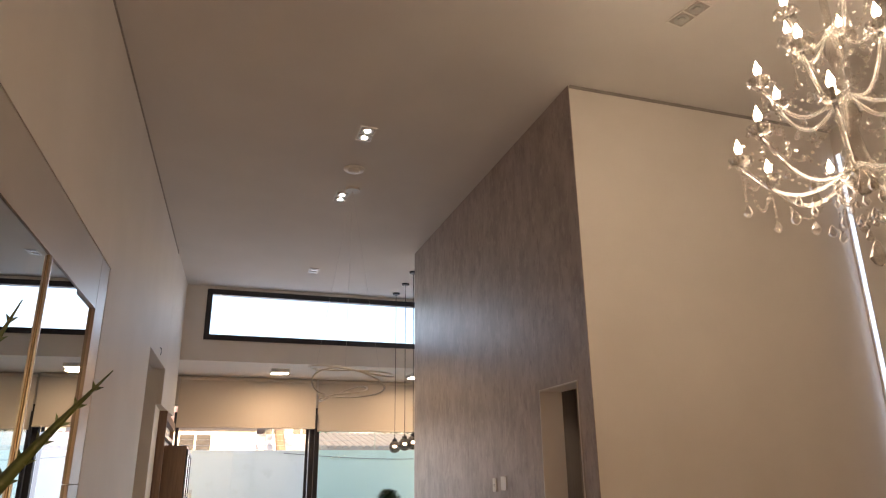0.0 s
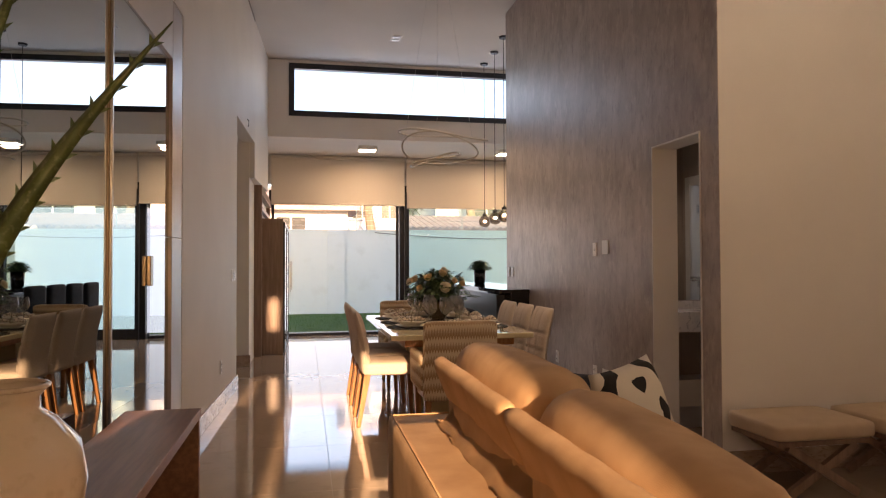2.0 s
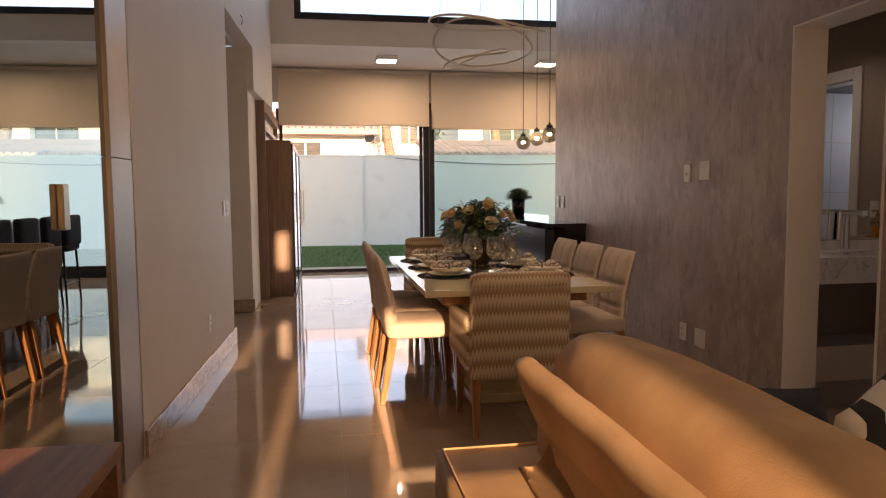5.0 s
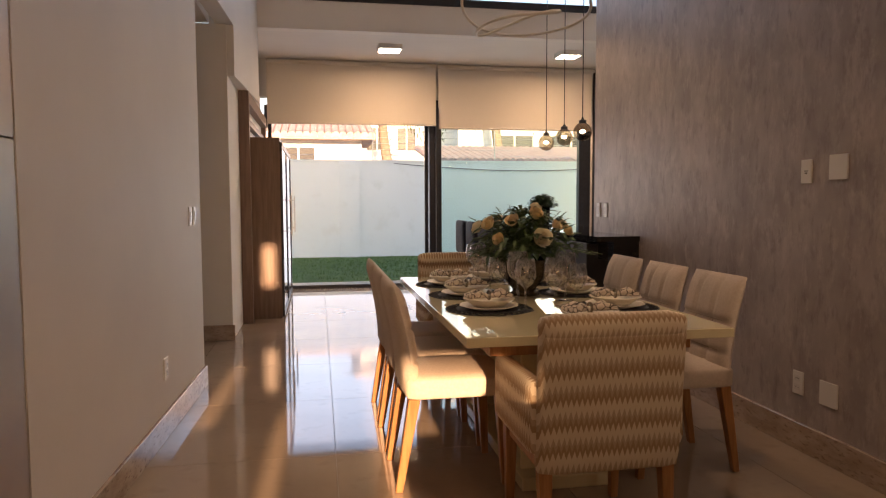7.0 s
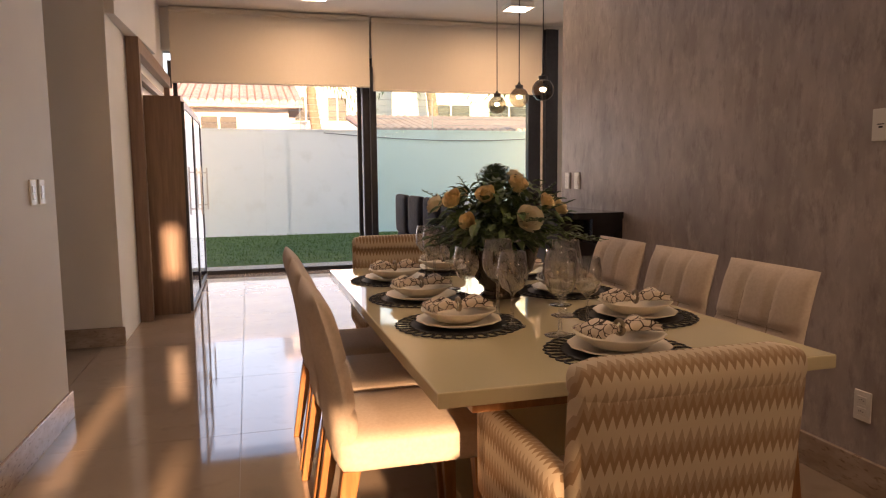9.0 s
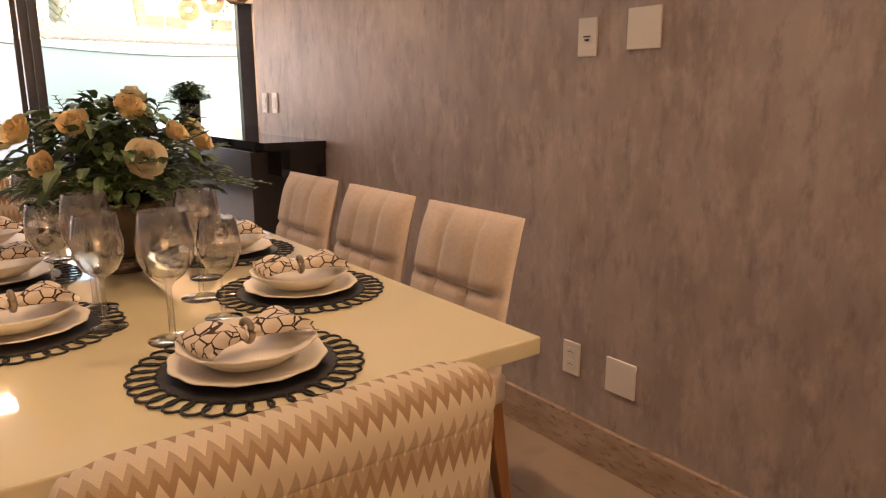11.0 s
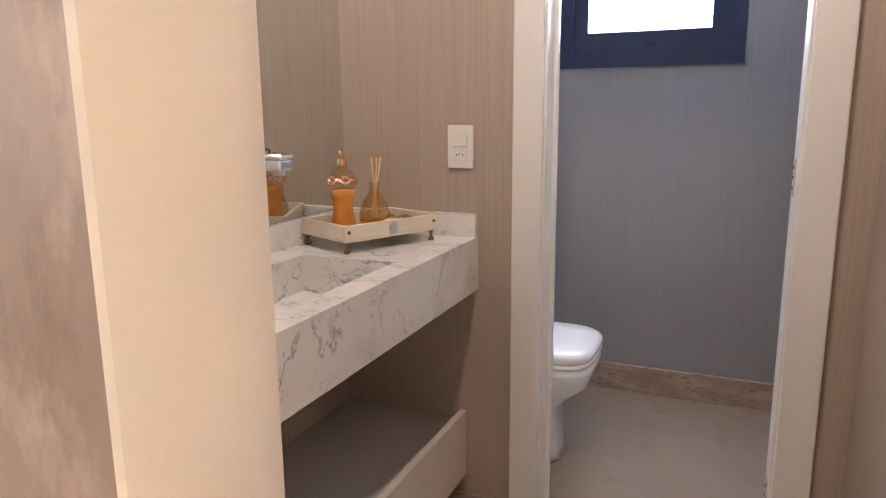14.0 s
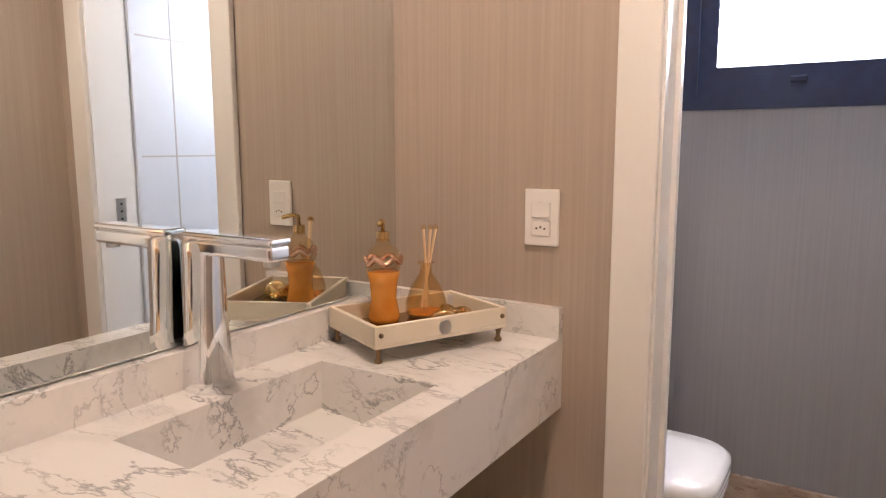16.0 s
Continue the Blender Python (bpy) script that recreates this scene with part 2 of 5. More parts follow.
def mottled_paper():
    m = mat("mottled_wallpaper", (0.33, 0.27, 0.24), None, 0.40)
    n, l = m.node_tree.nodes, m.node_tree.links
    tc = n.new("ShaderNodeTexCoord")

    def field(scale, stretch, detail, rough, warp):
        mp, t = n.new("ShaderNodeMapping"), n.new("ShaderNodeTexNoise")
        mp.inputs["Scale"].default_value = stretch
        l.new(tc.outputs["Object"], mp.inputs[0])
        l.new(mp.outputs[0], t.inputs["Vector"])
        t.inputs["Scale"].default_value, t.inputs["Detail"].default_value = scale, detail
        t.inputs["Roughness"].default_value, t.inputs["Distortion"].default_value = rough, warp
        return t.outputs[0]

    def ramp(value, stops):
        r = n.new("ShaderNodeValToRGB")
        e = r.color_ramp.elements
        while len(e) < len(stops):
            e.new(0.5)
        for k, (p, col) in zip(e, stops):
            k.position, k.color = p, (*col, 1)
        l.new(value, r.inputs[0])
        return r.outputs[0]

    base = ramp(field(3.4, (1, 1.6, 0.9), 5, 0.55, 0.0), [(0.34, (0.33, 0.275, 0.255)), (0.46, (0.38, 0.325, 0.30)), (0.55, (0.415, 0.355, 0.33)), (0.66, (0.46, 0.40, 0.375))])
    smear = ramp(field(7.2, (1, 2.3, 0.85), 8, 0.70, 0.0), [(0.52, (0, 0, 0)), (0.68, (1, 1, 1))])
    pale = ramp(field(9.0, (1, 1.7, 0.8), 8, 0.68, 0.0), [(0.51, (0, 0, 0)), (0.68, (1, 1, 1))])
    out = base
    for fac, col, amount in ((smear, (0.24, 0.195, 0.18), 0.8), (pale, (0.57, 0.50, 0.465), 0.65)):
        x = n.new("ShaderNodeMix")
        x.data_type = "RGBA"
        l.new(math_node(m, "MULTIPLY", fac, amount), x.inputs[0])
        l.new(out, x.inputs[6])
        x.inputs[7].default_value = (*col, 1)
        out = x.outputs[2]
    l.new(out, n["Principled BSDF"].inputs["Base Color"])
    bp = n.new("ShaderNodeBump")
    bp.inputs["Strength"].default_value, bp.inputs["Distance"].default_value = 0.05, 0.004
    l.new(field(6.0, (1, 4, 40), 4, 0.6, 0.0), bp.inputs["Height"])
    l.new(bp.outputs[0], n["Principled BSDF"].inputs["Normal"])
    return m


PAPER = mottled_paper()
ZIGZAG, ZIGARM, MARBLE, NAPKIN, ORNAMENT = zigzag_fabric("zigzag_fabric", 0), zigzag_fabric("zigzag_arm_fabric", 1), marble("veined_marble"), napkin_fabric(), ornament_fabric()


# ---- shape helpers ----
def box(x0, x1, y0, y1, z0, z1, bm=None, bevel=0.0, seg=2):
    bm = bm or bmesh.new()
    r = bmesh.ops.create_cube(bm, size=1)
    vs = r["verts"]
    bmesh.ops.scale(bm, vec=(x1 - x0, y1 - y0, z1 - z0), verts=vs)
    bmesh.ops.translate(bm, vec=((x0 + x1) / 2, (y0 + y1) / 2, (z0 + z1) / 2), verts=vs)
    if bevel:
        es = list({e for v in vs for e in v.link_edges})
        bmesh.ops.bevel(bm, geom=es, offset=bevel, segments=seg, affect="EDGES", profile=0.5)
    return bm


def tube(p, q, r0, r1=None, bm=None, seg=16, caps=True):
    bm = bm or bmesh.new()
    p, q = Vector(p), Vector(q)
    d = q - p
    r = bmesh.ops.create_cone(bm, cap_ends=caps, segments=seg, radius1=r0, radius2=r0 if r1 is None else r1, depth=d.length)
    m = Matrix.Translation((p + q) / 2) @ d.to_track_quat("Z", "Y").to_matrix().to_4x4()
    bmesh.ops.transform(bm, matrix=m, verts=r["verts"])
    return bm


def lathe(profile, bm=None, seg=32, at=(0, 0, 0), squash=1.0):
    bm = bm or bmesh.new()
    rings = []
    for r, z in profile:
        rings.append([bm.verts.new((at[0] + r * math.cos(2 * math.pi * i / seg), at[1] + squash * r * math.sin(2 * math.pi * i / seg), at[2] + z)) for i in range(seg)])
    for a, b in zip(rings, rings[1:]):
        for i in range(seg):
            bm.faces.new((a[i], a[(i + 1) % seg], b[(i + 1) % seg], b[i]))
    for ring, flip in ((rings[0], True), (rings[-1], False)):
        if profile[0 if flip else -1][0] > 1e-4:
            bm.faces.new(ring[::-1] if flip else ring)
    return bm


def ball(at, r, bm=None, u=12, v=8, scale=(1, 1, 1)):
    bm = bm or bmesh.new()
    vs = bmesh.ops.create_uvsphere(bm, u_segments=u, v_segments=v, radius=r)["verts"]
    bmesh.ops.scale(bm, vec=scale, verts=vs)
    bmesh.ops.translate(bm, vec=at, verts=vs)
    return bm


def pipe(points, r, bm=None, seg=8, closed=False):
    bm = bm or bmesh.new()
    pts = [Vector(p) for p in points]
    n, rings = len(pts), []
    for i, p in enumerate(pts):
        a = pts[(i - 1) % n] if closed or i else pts[i]
        b = pts[(i + 1) % n] if closed or i < n - 1 else pts[i]
        q = (b - a).to_track_quat("Z", "Y")
        rad = r(i / (n - 1)) if callable(r) else r
        rings.append([bm.verts.new(p + q @ Vector((rad * math.cos(2 * math.pi * k / seg), rad * math.sin(2 * math.pi * k / seg), 0))) for k in range(seg)])
    for i in range(n if closed else n - 1):
        a, b = rings[i], rings[(i + 1) % n]
        for k in range(seg):
            bm.faces.new((a[k], a[(k + 1) % seg], b[(k + 1) % seg], b[k]))
    if not closed:
        bm.faces.new(rings[0][::-1])
        bm.faces.new(rings[-1])
    return bm


def pad(w, d, h, r=0.03, bm=None, at=(0, 0, 0), puff=0.0, cuts=8):
    """A soft cushion block, its centre at the given place."""
    bm = bm or bmesh.new()
    first = len(bm.verts)
    b2 = box(-w / 2, w / 2, -d / 2, d / 2, -h / 2, h / 2)
    bmesh.ops.subdivide_edges(b2, edges=b2.edges[:], cuts=cuts, use_grid_fill=True)
    for v in b2.verts:
        u = Vector((v.co.x / (w / 2), v.co.y / (d / 2), v.co.z / (h / 2)))
        lim = Vector((w / 2 - r, d / 2 - r, h / 2 - r))
        core = Vector([max(-l, min(l, c)) for c, l in zip(v.co, lim)])
        e = v.co - core
        if e.length > r:
            v.co = core + e.normalized() * r
        if puff:
            bulge = (1 - u.x ** 2) * (1 - u.y ** 2), (1 - u.x ** 2) * (1 - u.z ** 2), (1 - u.y ** 2) * (1 - u.z ** 2)
            if abs(u.z) > 0.99:
                v.co.z += math.copysign(puff * bulge[0], u.z)
            if abs(u.y) > 0.99:
                v.co.y += math.copysign(puff * bulge[1], u.y)
    bmesh.ops.translate(b2, vec=at, verts=b2.verts[:])
    tmp = bpy.data.meshes.new("tmp")
    b2.to_mesh(tmp)
    b2.free()
    bm.from_mesh(tmp)
    bpy.data.meshes.remove(tmp)
    return bm


def part(name, bm, material, parent=None, label="", smooth=False, m=None):
    me = bpy.data.meshes.new(name)
    if m is not None:
        bmesh.ops.transform(bm, matrix=m, verts=bm.verts[:])
    bmesh.ops.recalc_face_normals(bm, faces=bm.faces[:])
    bm.to_mesh(me)
    bm.free()
    me.materials.append(material)
    if smooth:
        me.shade_smooth()
    ob = new(name, me)
    if parent is not None:
        ob.parent = parent
    if label:
        tagged(ob, label)
    return ob


def thing(name, label, category, group="", at=(0, 0, 0), turn=0.0):
    ob = new(name)
    ob.empty_display_size = 0.05
    ob.matrix_basis = pose(*at, 0, 0, turn)
    return tagged(ob, label, category, group)


def structure(name, bm, material, label="", m=None):
    return tagged(part(name, bm, material, m=m), label, "", "", "structure")


def boxes(*rows):
    bm = bmesh.new()
    for r in rows:
        box(*r, bm=bm)
    return bm


# ---- structure: the tall living and dining hall ----
XL, XR, YC, ZC = -0.69, 2.5, 9.70, 4.46
YG = 11.50
# the west wall runs a little askew to the hall
SKEW = math.degrees(math.atan(0.038))
WEST = pose(XL, 6.35, 0, 0, 0, -SKEW) @ Matrix.Translation((-XL, -6.35, 0))
structure("ground", box(-60, 60, 11.9, 80, -0.3, -0.10), mat("far_ground", (0.10, 0.12, 0.06), (0.16, 0.15, 0.10), 0.95, 0.6))
structure("floor", boxes((-3.2, 7.2, -4.7, 12.45, -0.25, -0.008)), GROUT, "grey mortar bed under polished porcelain tiles")
structure("ceiling", boxes((-3.2, 7.2, -4.7, YC + 0.15, ZC, ZC + 0.2)), CEIL, "flat white plasterboard ceiling")
structure("ceiling_low", boxes((-0.9, 7.2, YC + 0.15, YG + 0.25, 3.26, 3.45)), CEIL, "lower white ceiling by the garden doors")
# left wall with the tall hall opening and the mirror recess
structure("wall_west", boxes((XL - 0.15, XL, 3.71, 6.35, 0, 2.96), (XL - 0.15, XL, 0.3, 6.35, 2.96, ZC), (XL - 0.15, XL, 6.35, 8.0, 2.86, ZC)), WHITE, "smooth off-white plaster wall", WEST)
structure("wall_west_end", boxes((XL - 0.15, XL, 8.0, YC + 0.3, 0, ZC), (XL - 0.15, XL, YC + 0.3, YG + 0.2, 0, 3.26),
                                 ), WHITE, "smooth off-white plaster wall beyond the passage")
structure("wall_passage", boxes((-2.2, XL - 0.15, 6.1, 6.25, 0, 2.86), (-2.2, XL, 7.97, 8.0, 0, 2.86), (-2.35, -2.2, 6.1, 8.0, 0, 2.86), (-2.35, XL - 0.15, 6.1, 8.0, 2.87, 2.95)), WHITE, "plaster walls of the side passage")
bm = bmesh.new()
lo = [bm.verts.new(v) for v in ((XL, 8.0, 2.41), (XL, YC, 2.41), (-0.55, YC, 2.41), (-0.627, 8.0, 2.41))]
hi = [bm.verts.new((v.co.x, v.co.y, ZC)) for v in lo]
bm.faces.new(lo), bm.faces.new(hi[::-1])
for i in range(4):
    bm.faces.new((lo[i], lo[(i + 1) % 4], hi[(i + 1) % 4], hi[i]))
structure("wall_west_splay", bm, WHITE, "splayed upper plaster wall above the portal")
structure("wall_recess", boxes((-0.99, -0.84, 0.4, 3.71, 0, 2.96)), WHITE, "plaster wall behind the mirrored cupboard", WEST)
# unseen walls added to close the room while letting the sun beams pass
structure("wall_rear_unseen", boxes((-3.0, -1.08, 0.4, 0.55, 0, ZC), (-3.15, -3.0, -4.6, 0.55, 0, ZC)), WHITE, "unseen added plaster wall closing the room beside the sun's way in")
structure("wall_foyer_return", boxes((XL - 0.45, XL - 0.01, 0.3, 0.56, 0, 2.96)), WHITE, "end of the cupboard recess", WEST)
# right wall: wallpaper with the lavabo door
DY0, DY1, DZ = 2.845, 3.476, 2.135
structure("wall_east", boxes((XR, XR + 0.004, 2.65, DY0, 0, ZC), (XR, XR + 0.004, DY0, DY1, DZ, ZC), (XR, XR + 0.004, DY1, 7.2, 0, ZC)), PAPER, "taupe mottled wallpaper on a tall wall")
structure("wall_east_core", boxes((XR + 0.004, 2.68, 2.75, DY0, 0, ZC), (XR + 0.004, 2.68, DY0, DY1, DZ, ZC), (XR + 0.004, 2.68, DY1, 7.2, 0, ZC)), WHITE, "plastered wall behind the wallpaper")
structure("wall_living", boxes((XR + 0.004, 5.31, 2.65, 2.75, 0, ZC)), WHITE, "cream plaster wall of the living room")
structure("wall_living_side", boxes((5.16, 5.31, -4.6, 2.585, 0, ZC), (5.16, 5.31, 2.63, 2.65, 0, ZC), (5.16, 5.31, 2.585, 2.63, 0, 0.3), (5.16, 5.31, 2.585, 2.63, 4.2, ZC)), WHITE, "plaster wall of the living room")
# the pane itself glows, standing in for the sky outside
structure("window_slit", boxes((5.17, 5.18, 2.585, 2.63, 0.3, 4.2)), glow("slit_window_sky", (0.72, 0.86, 1.0), 0.55), "narrow floor-to-ceiling corner window")
# clerestory wall over the garden doors
structure("wall_north", boxes((XL, -0.24, YC, YC + 0.15, 3.26, ZC), (-0.24, 7.0, YC, YC + 0.15, 3.26, 3.59), (-0.24, 7.0, YC, YC + 0.15, 4.41, ZC)), WHITE, "white wall under a long clerestory window")
structure("wall_garden", boxes((XL, 7.0, YG, YG + 0.2, 2.75, 3.26), (4.22, 7.0, YG, YG + 0.2, 0, 2.75)), WHITE, "white wall over the garden doors")
structure("wall_kitchen", boxes((2.68, 7.0, 7.05, 7.2, 0, ZC), (6.95, 7.1, 7.2, YG + 0.2, 0, ZC)), WHITE, "white wall of the kitchen")
# unseen wall added behind the walk: its slots are cut to shape the sun streaks
slots = [(-0.97, -0.855, (1.83, 2.25, 3.0, 3.46)), (-0.50, -0.41, (1.30, 2.0)), (0.03, 0.525, (0.9, 2.32))]
rows, x = [], -3.0
for a, b, cuts in slots:
    rows.append((x, a, -4.65, -4.5, 0, ZC))
    edges = [0, *cuts, ZC]
    rows += [(a, b, -4.65, -4.5, p, q) for p, q in zip(edges[::2], edges[1::2])]
    x = b
rows.append((x, 5.31, -4.65, -4.5, 0, ZC))
structure("wall_sun_slots", boxes(*rows), WHITE, "unseen added rear wall with slots cut to shape the sun streaks")

# lavabo and toilet
LX, TX, LY0, LY1, LZ = 3.93, 5.20, 2.75, 4.138, 2.6
structure("wall_lavabo_north", boxes((2.68, 6.0, LY1, LY1 + 0.12, 0, LZ)), LAVPAPER, "beige ribbed wallpaper behind the basin")
structure("wall_lavabo_south", boxes((2.68, LX, LY0, LY0 + 0.004, 0, LZ)), LAVPAPER, "beige ribbed wallpaper")
structure("wall_lavabo_east", boxes((LX, LX + 0.13, 3.525, LY1, 0, LZ), (LX, LX + 0.13, LY0, 2.905, 0, LZ), (LX, LX + 0.13, 2.905, 3.525, 2.1, LZ)), LAVPAPER, "beige ribbed wallpaper around the toilet doorway")
structure("wall_toilet_east", boxes((TX, TX + 0.12, LY0, 3.06, 0, LZ), (TX, TX + 0.12, 3.78, LY1, 0, LZ), (TX, TX + 0.12, 3.06, 3.78, 0, 1.44), (TX, TX + 0.12, 3.06, 3.78, 2.19, LZ)), GREYPAPER, "grey ribbed wallpaper under the toilet window")
structure("wall_toilet_south", boxes((LX + 0.13, TX, LY0, LY0 + 0.004, 0, LZ)), GREYPAPER, "grey ribbed wallpaper")
structure("ceiling_lavabo", boxes((2.68, 5.4, LY0, LY1 + 0.1, LZ, LZ + 0.1)), CEIL, "white lavabo ceiling")
# dark strips on the wall faces paint the shade of a ceiling gap
TRIMGREY = mat("gap_shade_paint", (0.30, 0.28, 0.26), (0.33, 0.31, 0.29), 0.8, 6)
structure("trim_ceiling_west", boxes((XL, XL + 0.006, 0.3, 8.0, ZC - 0.028, ZC - 0.001)), TRIMGREY, "dark strip painting the shade of a gap along the ceiling edge", WEST)
structure("trim_ceiling", boxes((XR + 0.01, 5.15, 2.643, 2.65, ZC - 0.028, ZC - 0.001)), TRIMGREY, "dark strip painting the shade of a gap along the ceiling edge")
structure("door_1", boxes((XR - 0.006, 2.690, DY1 - 0.012, DY1 - 0.001, 0, DZ - 0.001), (XR - 0.006, 2.690, DY0 + 0.001, DY0 + 0.012, 0, DZ - 0.001), (XR - 0.006, 2.690, DY0 + 0.012, DY1 - 0.012, DZ - 0.012, DZ - 0.001)), TRIM, "cream lacquered door lining of the lavabo")

def baseboard(name, x0, x1, y0, y1, h=0.14, m=None):
    structure(name, box(x0, x1, y0, y1, 0, h, bevel=0.003, seg=1), STONE, "polished beige travertine baseboard", m)

baseboard("baseboard_1", XL, XL + 0.018, 3.712, 6.368, 0.14, WEST)
baseboard("baseboard_2", XL - 0.15, XL, 6.35, 6.368, 0.14, WEST)
baseboard("baseboard_3", -2.2, XL + 0.018, 7.95, 7.97)
baseboard("baseboard_4", XR - 0.018, XR, DY1 + 0.02, 7.2)
baseboard("baseboard_5", XR, 5.15, 2.632, 2.65)
baseboard("baseboard_6", LX - 0.016, LX, 3.602, LY1, 0.12)
baseboard("baseboard_7", TX - 0.016, TX, LY0, LY1, 0.12)
baseboard("baseboard_8", LX + 0.13, TX, LY0 + 0.004, LY0 + 0.02, 0.12)

# garden doors, blinds, clerestory frame
def framed(name, x0, x1, z0, z1, y, f, label, glassmat, d=0.06, category="window"):
    w = thing(name, label, category)
    part("window_frame", boxes((x0, x0 + f, y, y + d, z0, z1), (x1 - f, x1, y, y + d, z0, z1), (x0 + f, x1 - f, y, y + d, z0, z0 + f), (x0 + f, x1 - f, y, y + d, z1 - f, z1)), BLACK, w)
    if glassmat:
        p = part("pane", box(x0 + f, x1 - f, y + d / 2 - 0.004, y + d / 2 + 0.004, z0 + f, z1 - f), glassmat, w)
        p.visible_shadow = False
    w["kind"] = "structure"
    return w

framed("window_1", -0.24, 6.9, 3.59, 4.41, YC - 0.02, 0.085, "long black-framed clerestory window under the ceiling", CLEARPANE, 0.1)
framed("window_2", 1.72, 4.22, 0.0, 2.75, YG + 0.02, 0.18, "black-framed fixed garden glazing", PANE, 0.1)
framed("window_3", XL + 0.1, 1.72, 0.0, 2.75, YG + 0.14, 0.05, "black frame of the garden doorway with its sliding leaf open", None, 0.05)

def blind(x0, x1, z0, y):
    b = thing("roller_blind", "beige fabric roller blind drawn down over the garden door", "roller blind", "garden blinds")
    bm = box(x0, x1, y - 0.003, y, z0 + 0.03, 3.2)
    part("fabric", bm, BLIND, b)
    part("bottom_bar", tube((x0, y, z0 + 0.015), (x1, y, z0 + 0.015), 0.016), BLIND, b)
    part("roller", tube((x0, y + 0.01, 3.22), (x1, y + 0.01, 3.22), 0.035), BLIND, b)

blind(-0.58, 1.80, 2.36, YG - 0.1)
blind(1.84, 4.20, 2.32, YG - 0.06)
structure("trim_garden_end", boxes((4.24, 4.42, YG - 0.12, YG - 0.02, 0.0, 3.20)), BLACK, "black aluminium end panel beside the garden window")
structure("trim_blind", boxes((1.80, 1.84, YG - 0.11, YG - 0.04, 0.0, 2.62), (-0.62, -0.58, YG - 0.11, YG - 0.04, 2.3, 2.62)), BLACK, "black aluminium mullion between the blinds")

# mirror recess
g = thing("mirror_cupboard", "wall of mirrored sliding cupboard doors in a grey lacquered frame", "cupboard")
part("frame_header", box(XL - 0.10, XL - 0.004, 0.57, 3.419, 2.588, 2.955), GREYLAC, g, "grey lacquered header", m=WEST)
SATIN = mat("satin_bronze_laminate", (0.36, 0.31, 0.28), (0.40, 0.35, 0.32), 0.38, 4, metal=0.35)
for z0, z1 in ((0.0, 1.458), (1.462, 2.955)):
    part("frame_stile", box(XL - 0.10, XL - 0.003, 3.421, 3.708, z0, z1, bevel=0.002, seg=1), SATIN, g, "satin bronze-grey stile panel", m=WEST)
for a, b, x0 in ((0.58, 2.190, XL - 0.012), (2.228, 2.885, XL - 0.012), (2.888, 3.419, XL - 0.024)):
    part("mirror_door", box(x0 - 0.010, x0, a, b, 0.02, 2.585), TINTMIRROR, g, "tinted mirror panel", m=WEST)
part("bottom_rail", box(XL - 0.06, XL - 0.008, 0.58, 3.419, 0.0, 0.019), DARKGREY, g, "dark bottom rail", m=WEST)
part("profile", box(XL - 0.04, XL - 0.006, 2.192, 2.226, 0.0, 2.585, bevel=0.003), BRONZE, g, "champagne metal profile", m=WEST)
part("profile_lip", box(XL - 0.006, XL + 0.006, 2.200, 2.218, 0.0, 2.585, bevel=0.003), STEEL, g, "paler steel grip edge", m=WEST)
part("handle", box(XL - 0.012, XL + 0.012, 2.860, 2.915, 1.17, 1.335, bevel=0.004), BRONZE, g, "champagne metal pull", m=WEST)

# ---- dining table ----
TXc, TX0, TX1, TY0, TY1 = 1.18, 0.635, 1.73, 3.90, 6.02
t = thing("dining_table", "cream glass-topped dining table laid for a dinner", "dining table")
part("tabletop", box(TX0, TX1, TY0, TY1, 0.722, 0.76, bevel=0.004), TABLETOP, t)
part("apron", box(TX0 + 0.12, TX1 - 0.12, TY0 + 0.12, TY1 - 0.12, 0.66, 0.722, bevel=0.004), LEGWOOD, t)
part("pedestal", box(TXc - 0.20, TXc + 0.20, 4.35, 4.55, 0.06, 0.66, bevel=0.006), TABLETOP, t)
part("pedestal", box(TXc - 0.20, TXc + 0.20, 5.35, 5.55, 0.06, 0.66, bevel=0.006), TABLETOP, t)
part("foot_plate", box(TXc - 0.22, TXc + 0.22, 4.25, 5.65, 0.0, 0.06, bevel=0.006), TABLETOP, t)


def leg(x, y, h, lean_x, lean_y, parent, top=0.026, bottom=0.016):
    bm = bmesh.new()
    q = []
    for z, r, ox, oy in ((0, bottom, lean_x, lean_y), (h, top, 0, 0)):
        q.append([bm.verts.new((x + ox + r * sx, y + oy + r * sy, z)) for sx, sy in ((-1, -1), (1, -1), (1, 1), (-1, 1))])
    for i in range(4):
        bm.faces.new((q[0][i], q[0][(i + 1) % 4], q[1][(i + 1) % 4], q[1][i]))
    bm.faces.new(q[0][::-1])
    bm.faces.new(q[1])
    bmesh.ops.bevel(bm, geom=bm.edges[:], offset=0.003, segments=1, affect="EDGES")
    part("leg", bm, LEGWOOD, parent)


STITCH = mat("linen_stitch", (0.40, 0.32, 0.24), (0.44, 0.36, 0.28), 0.9, 40)


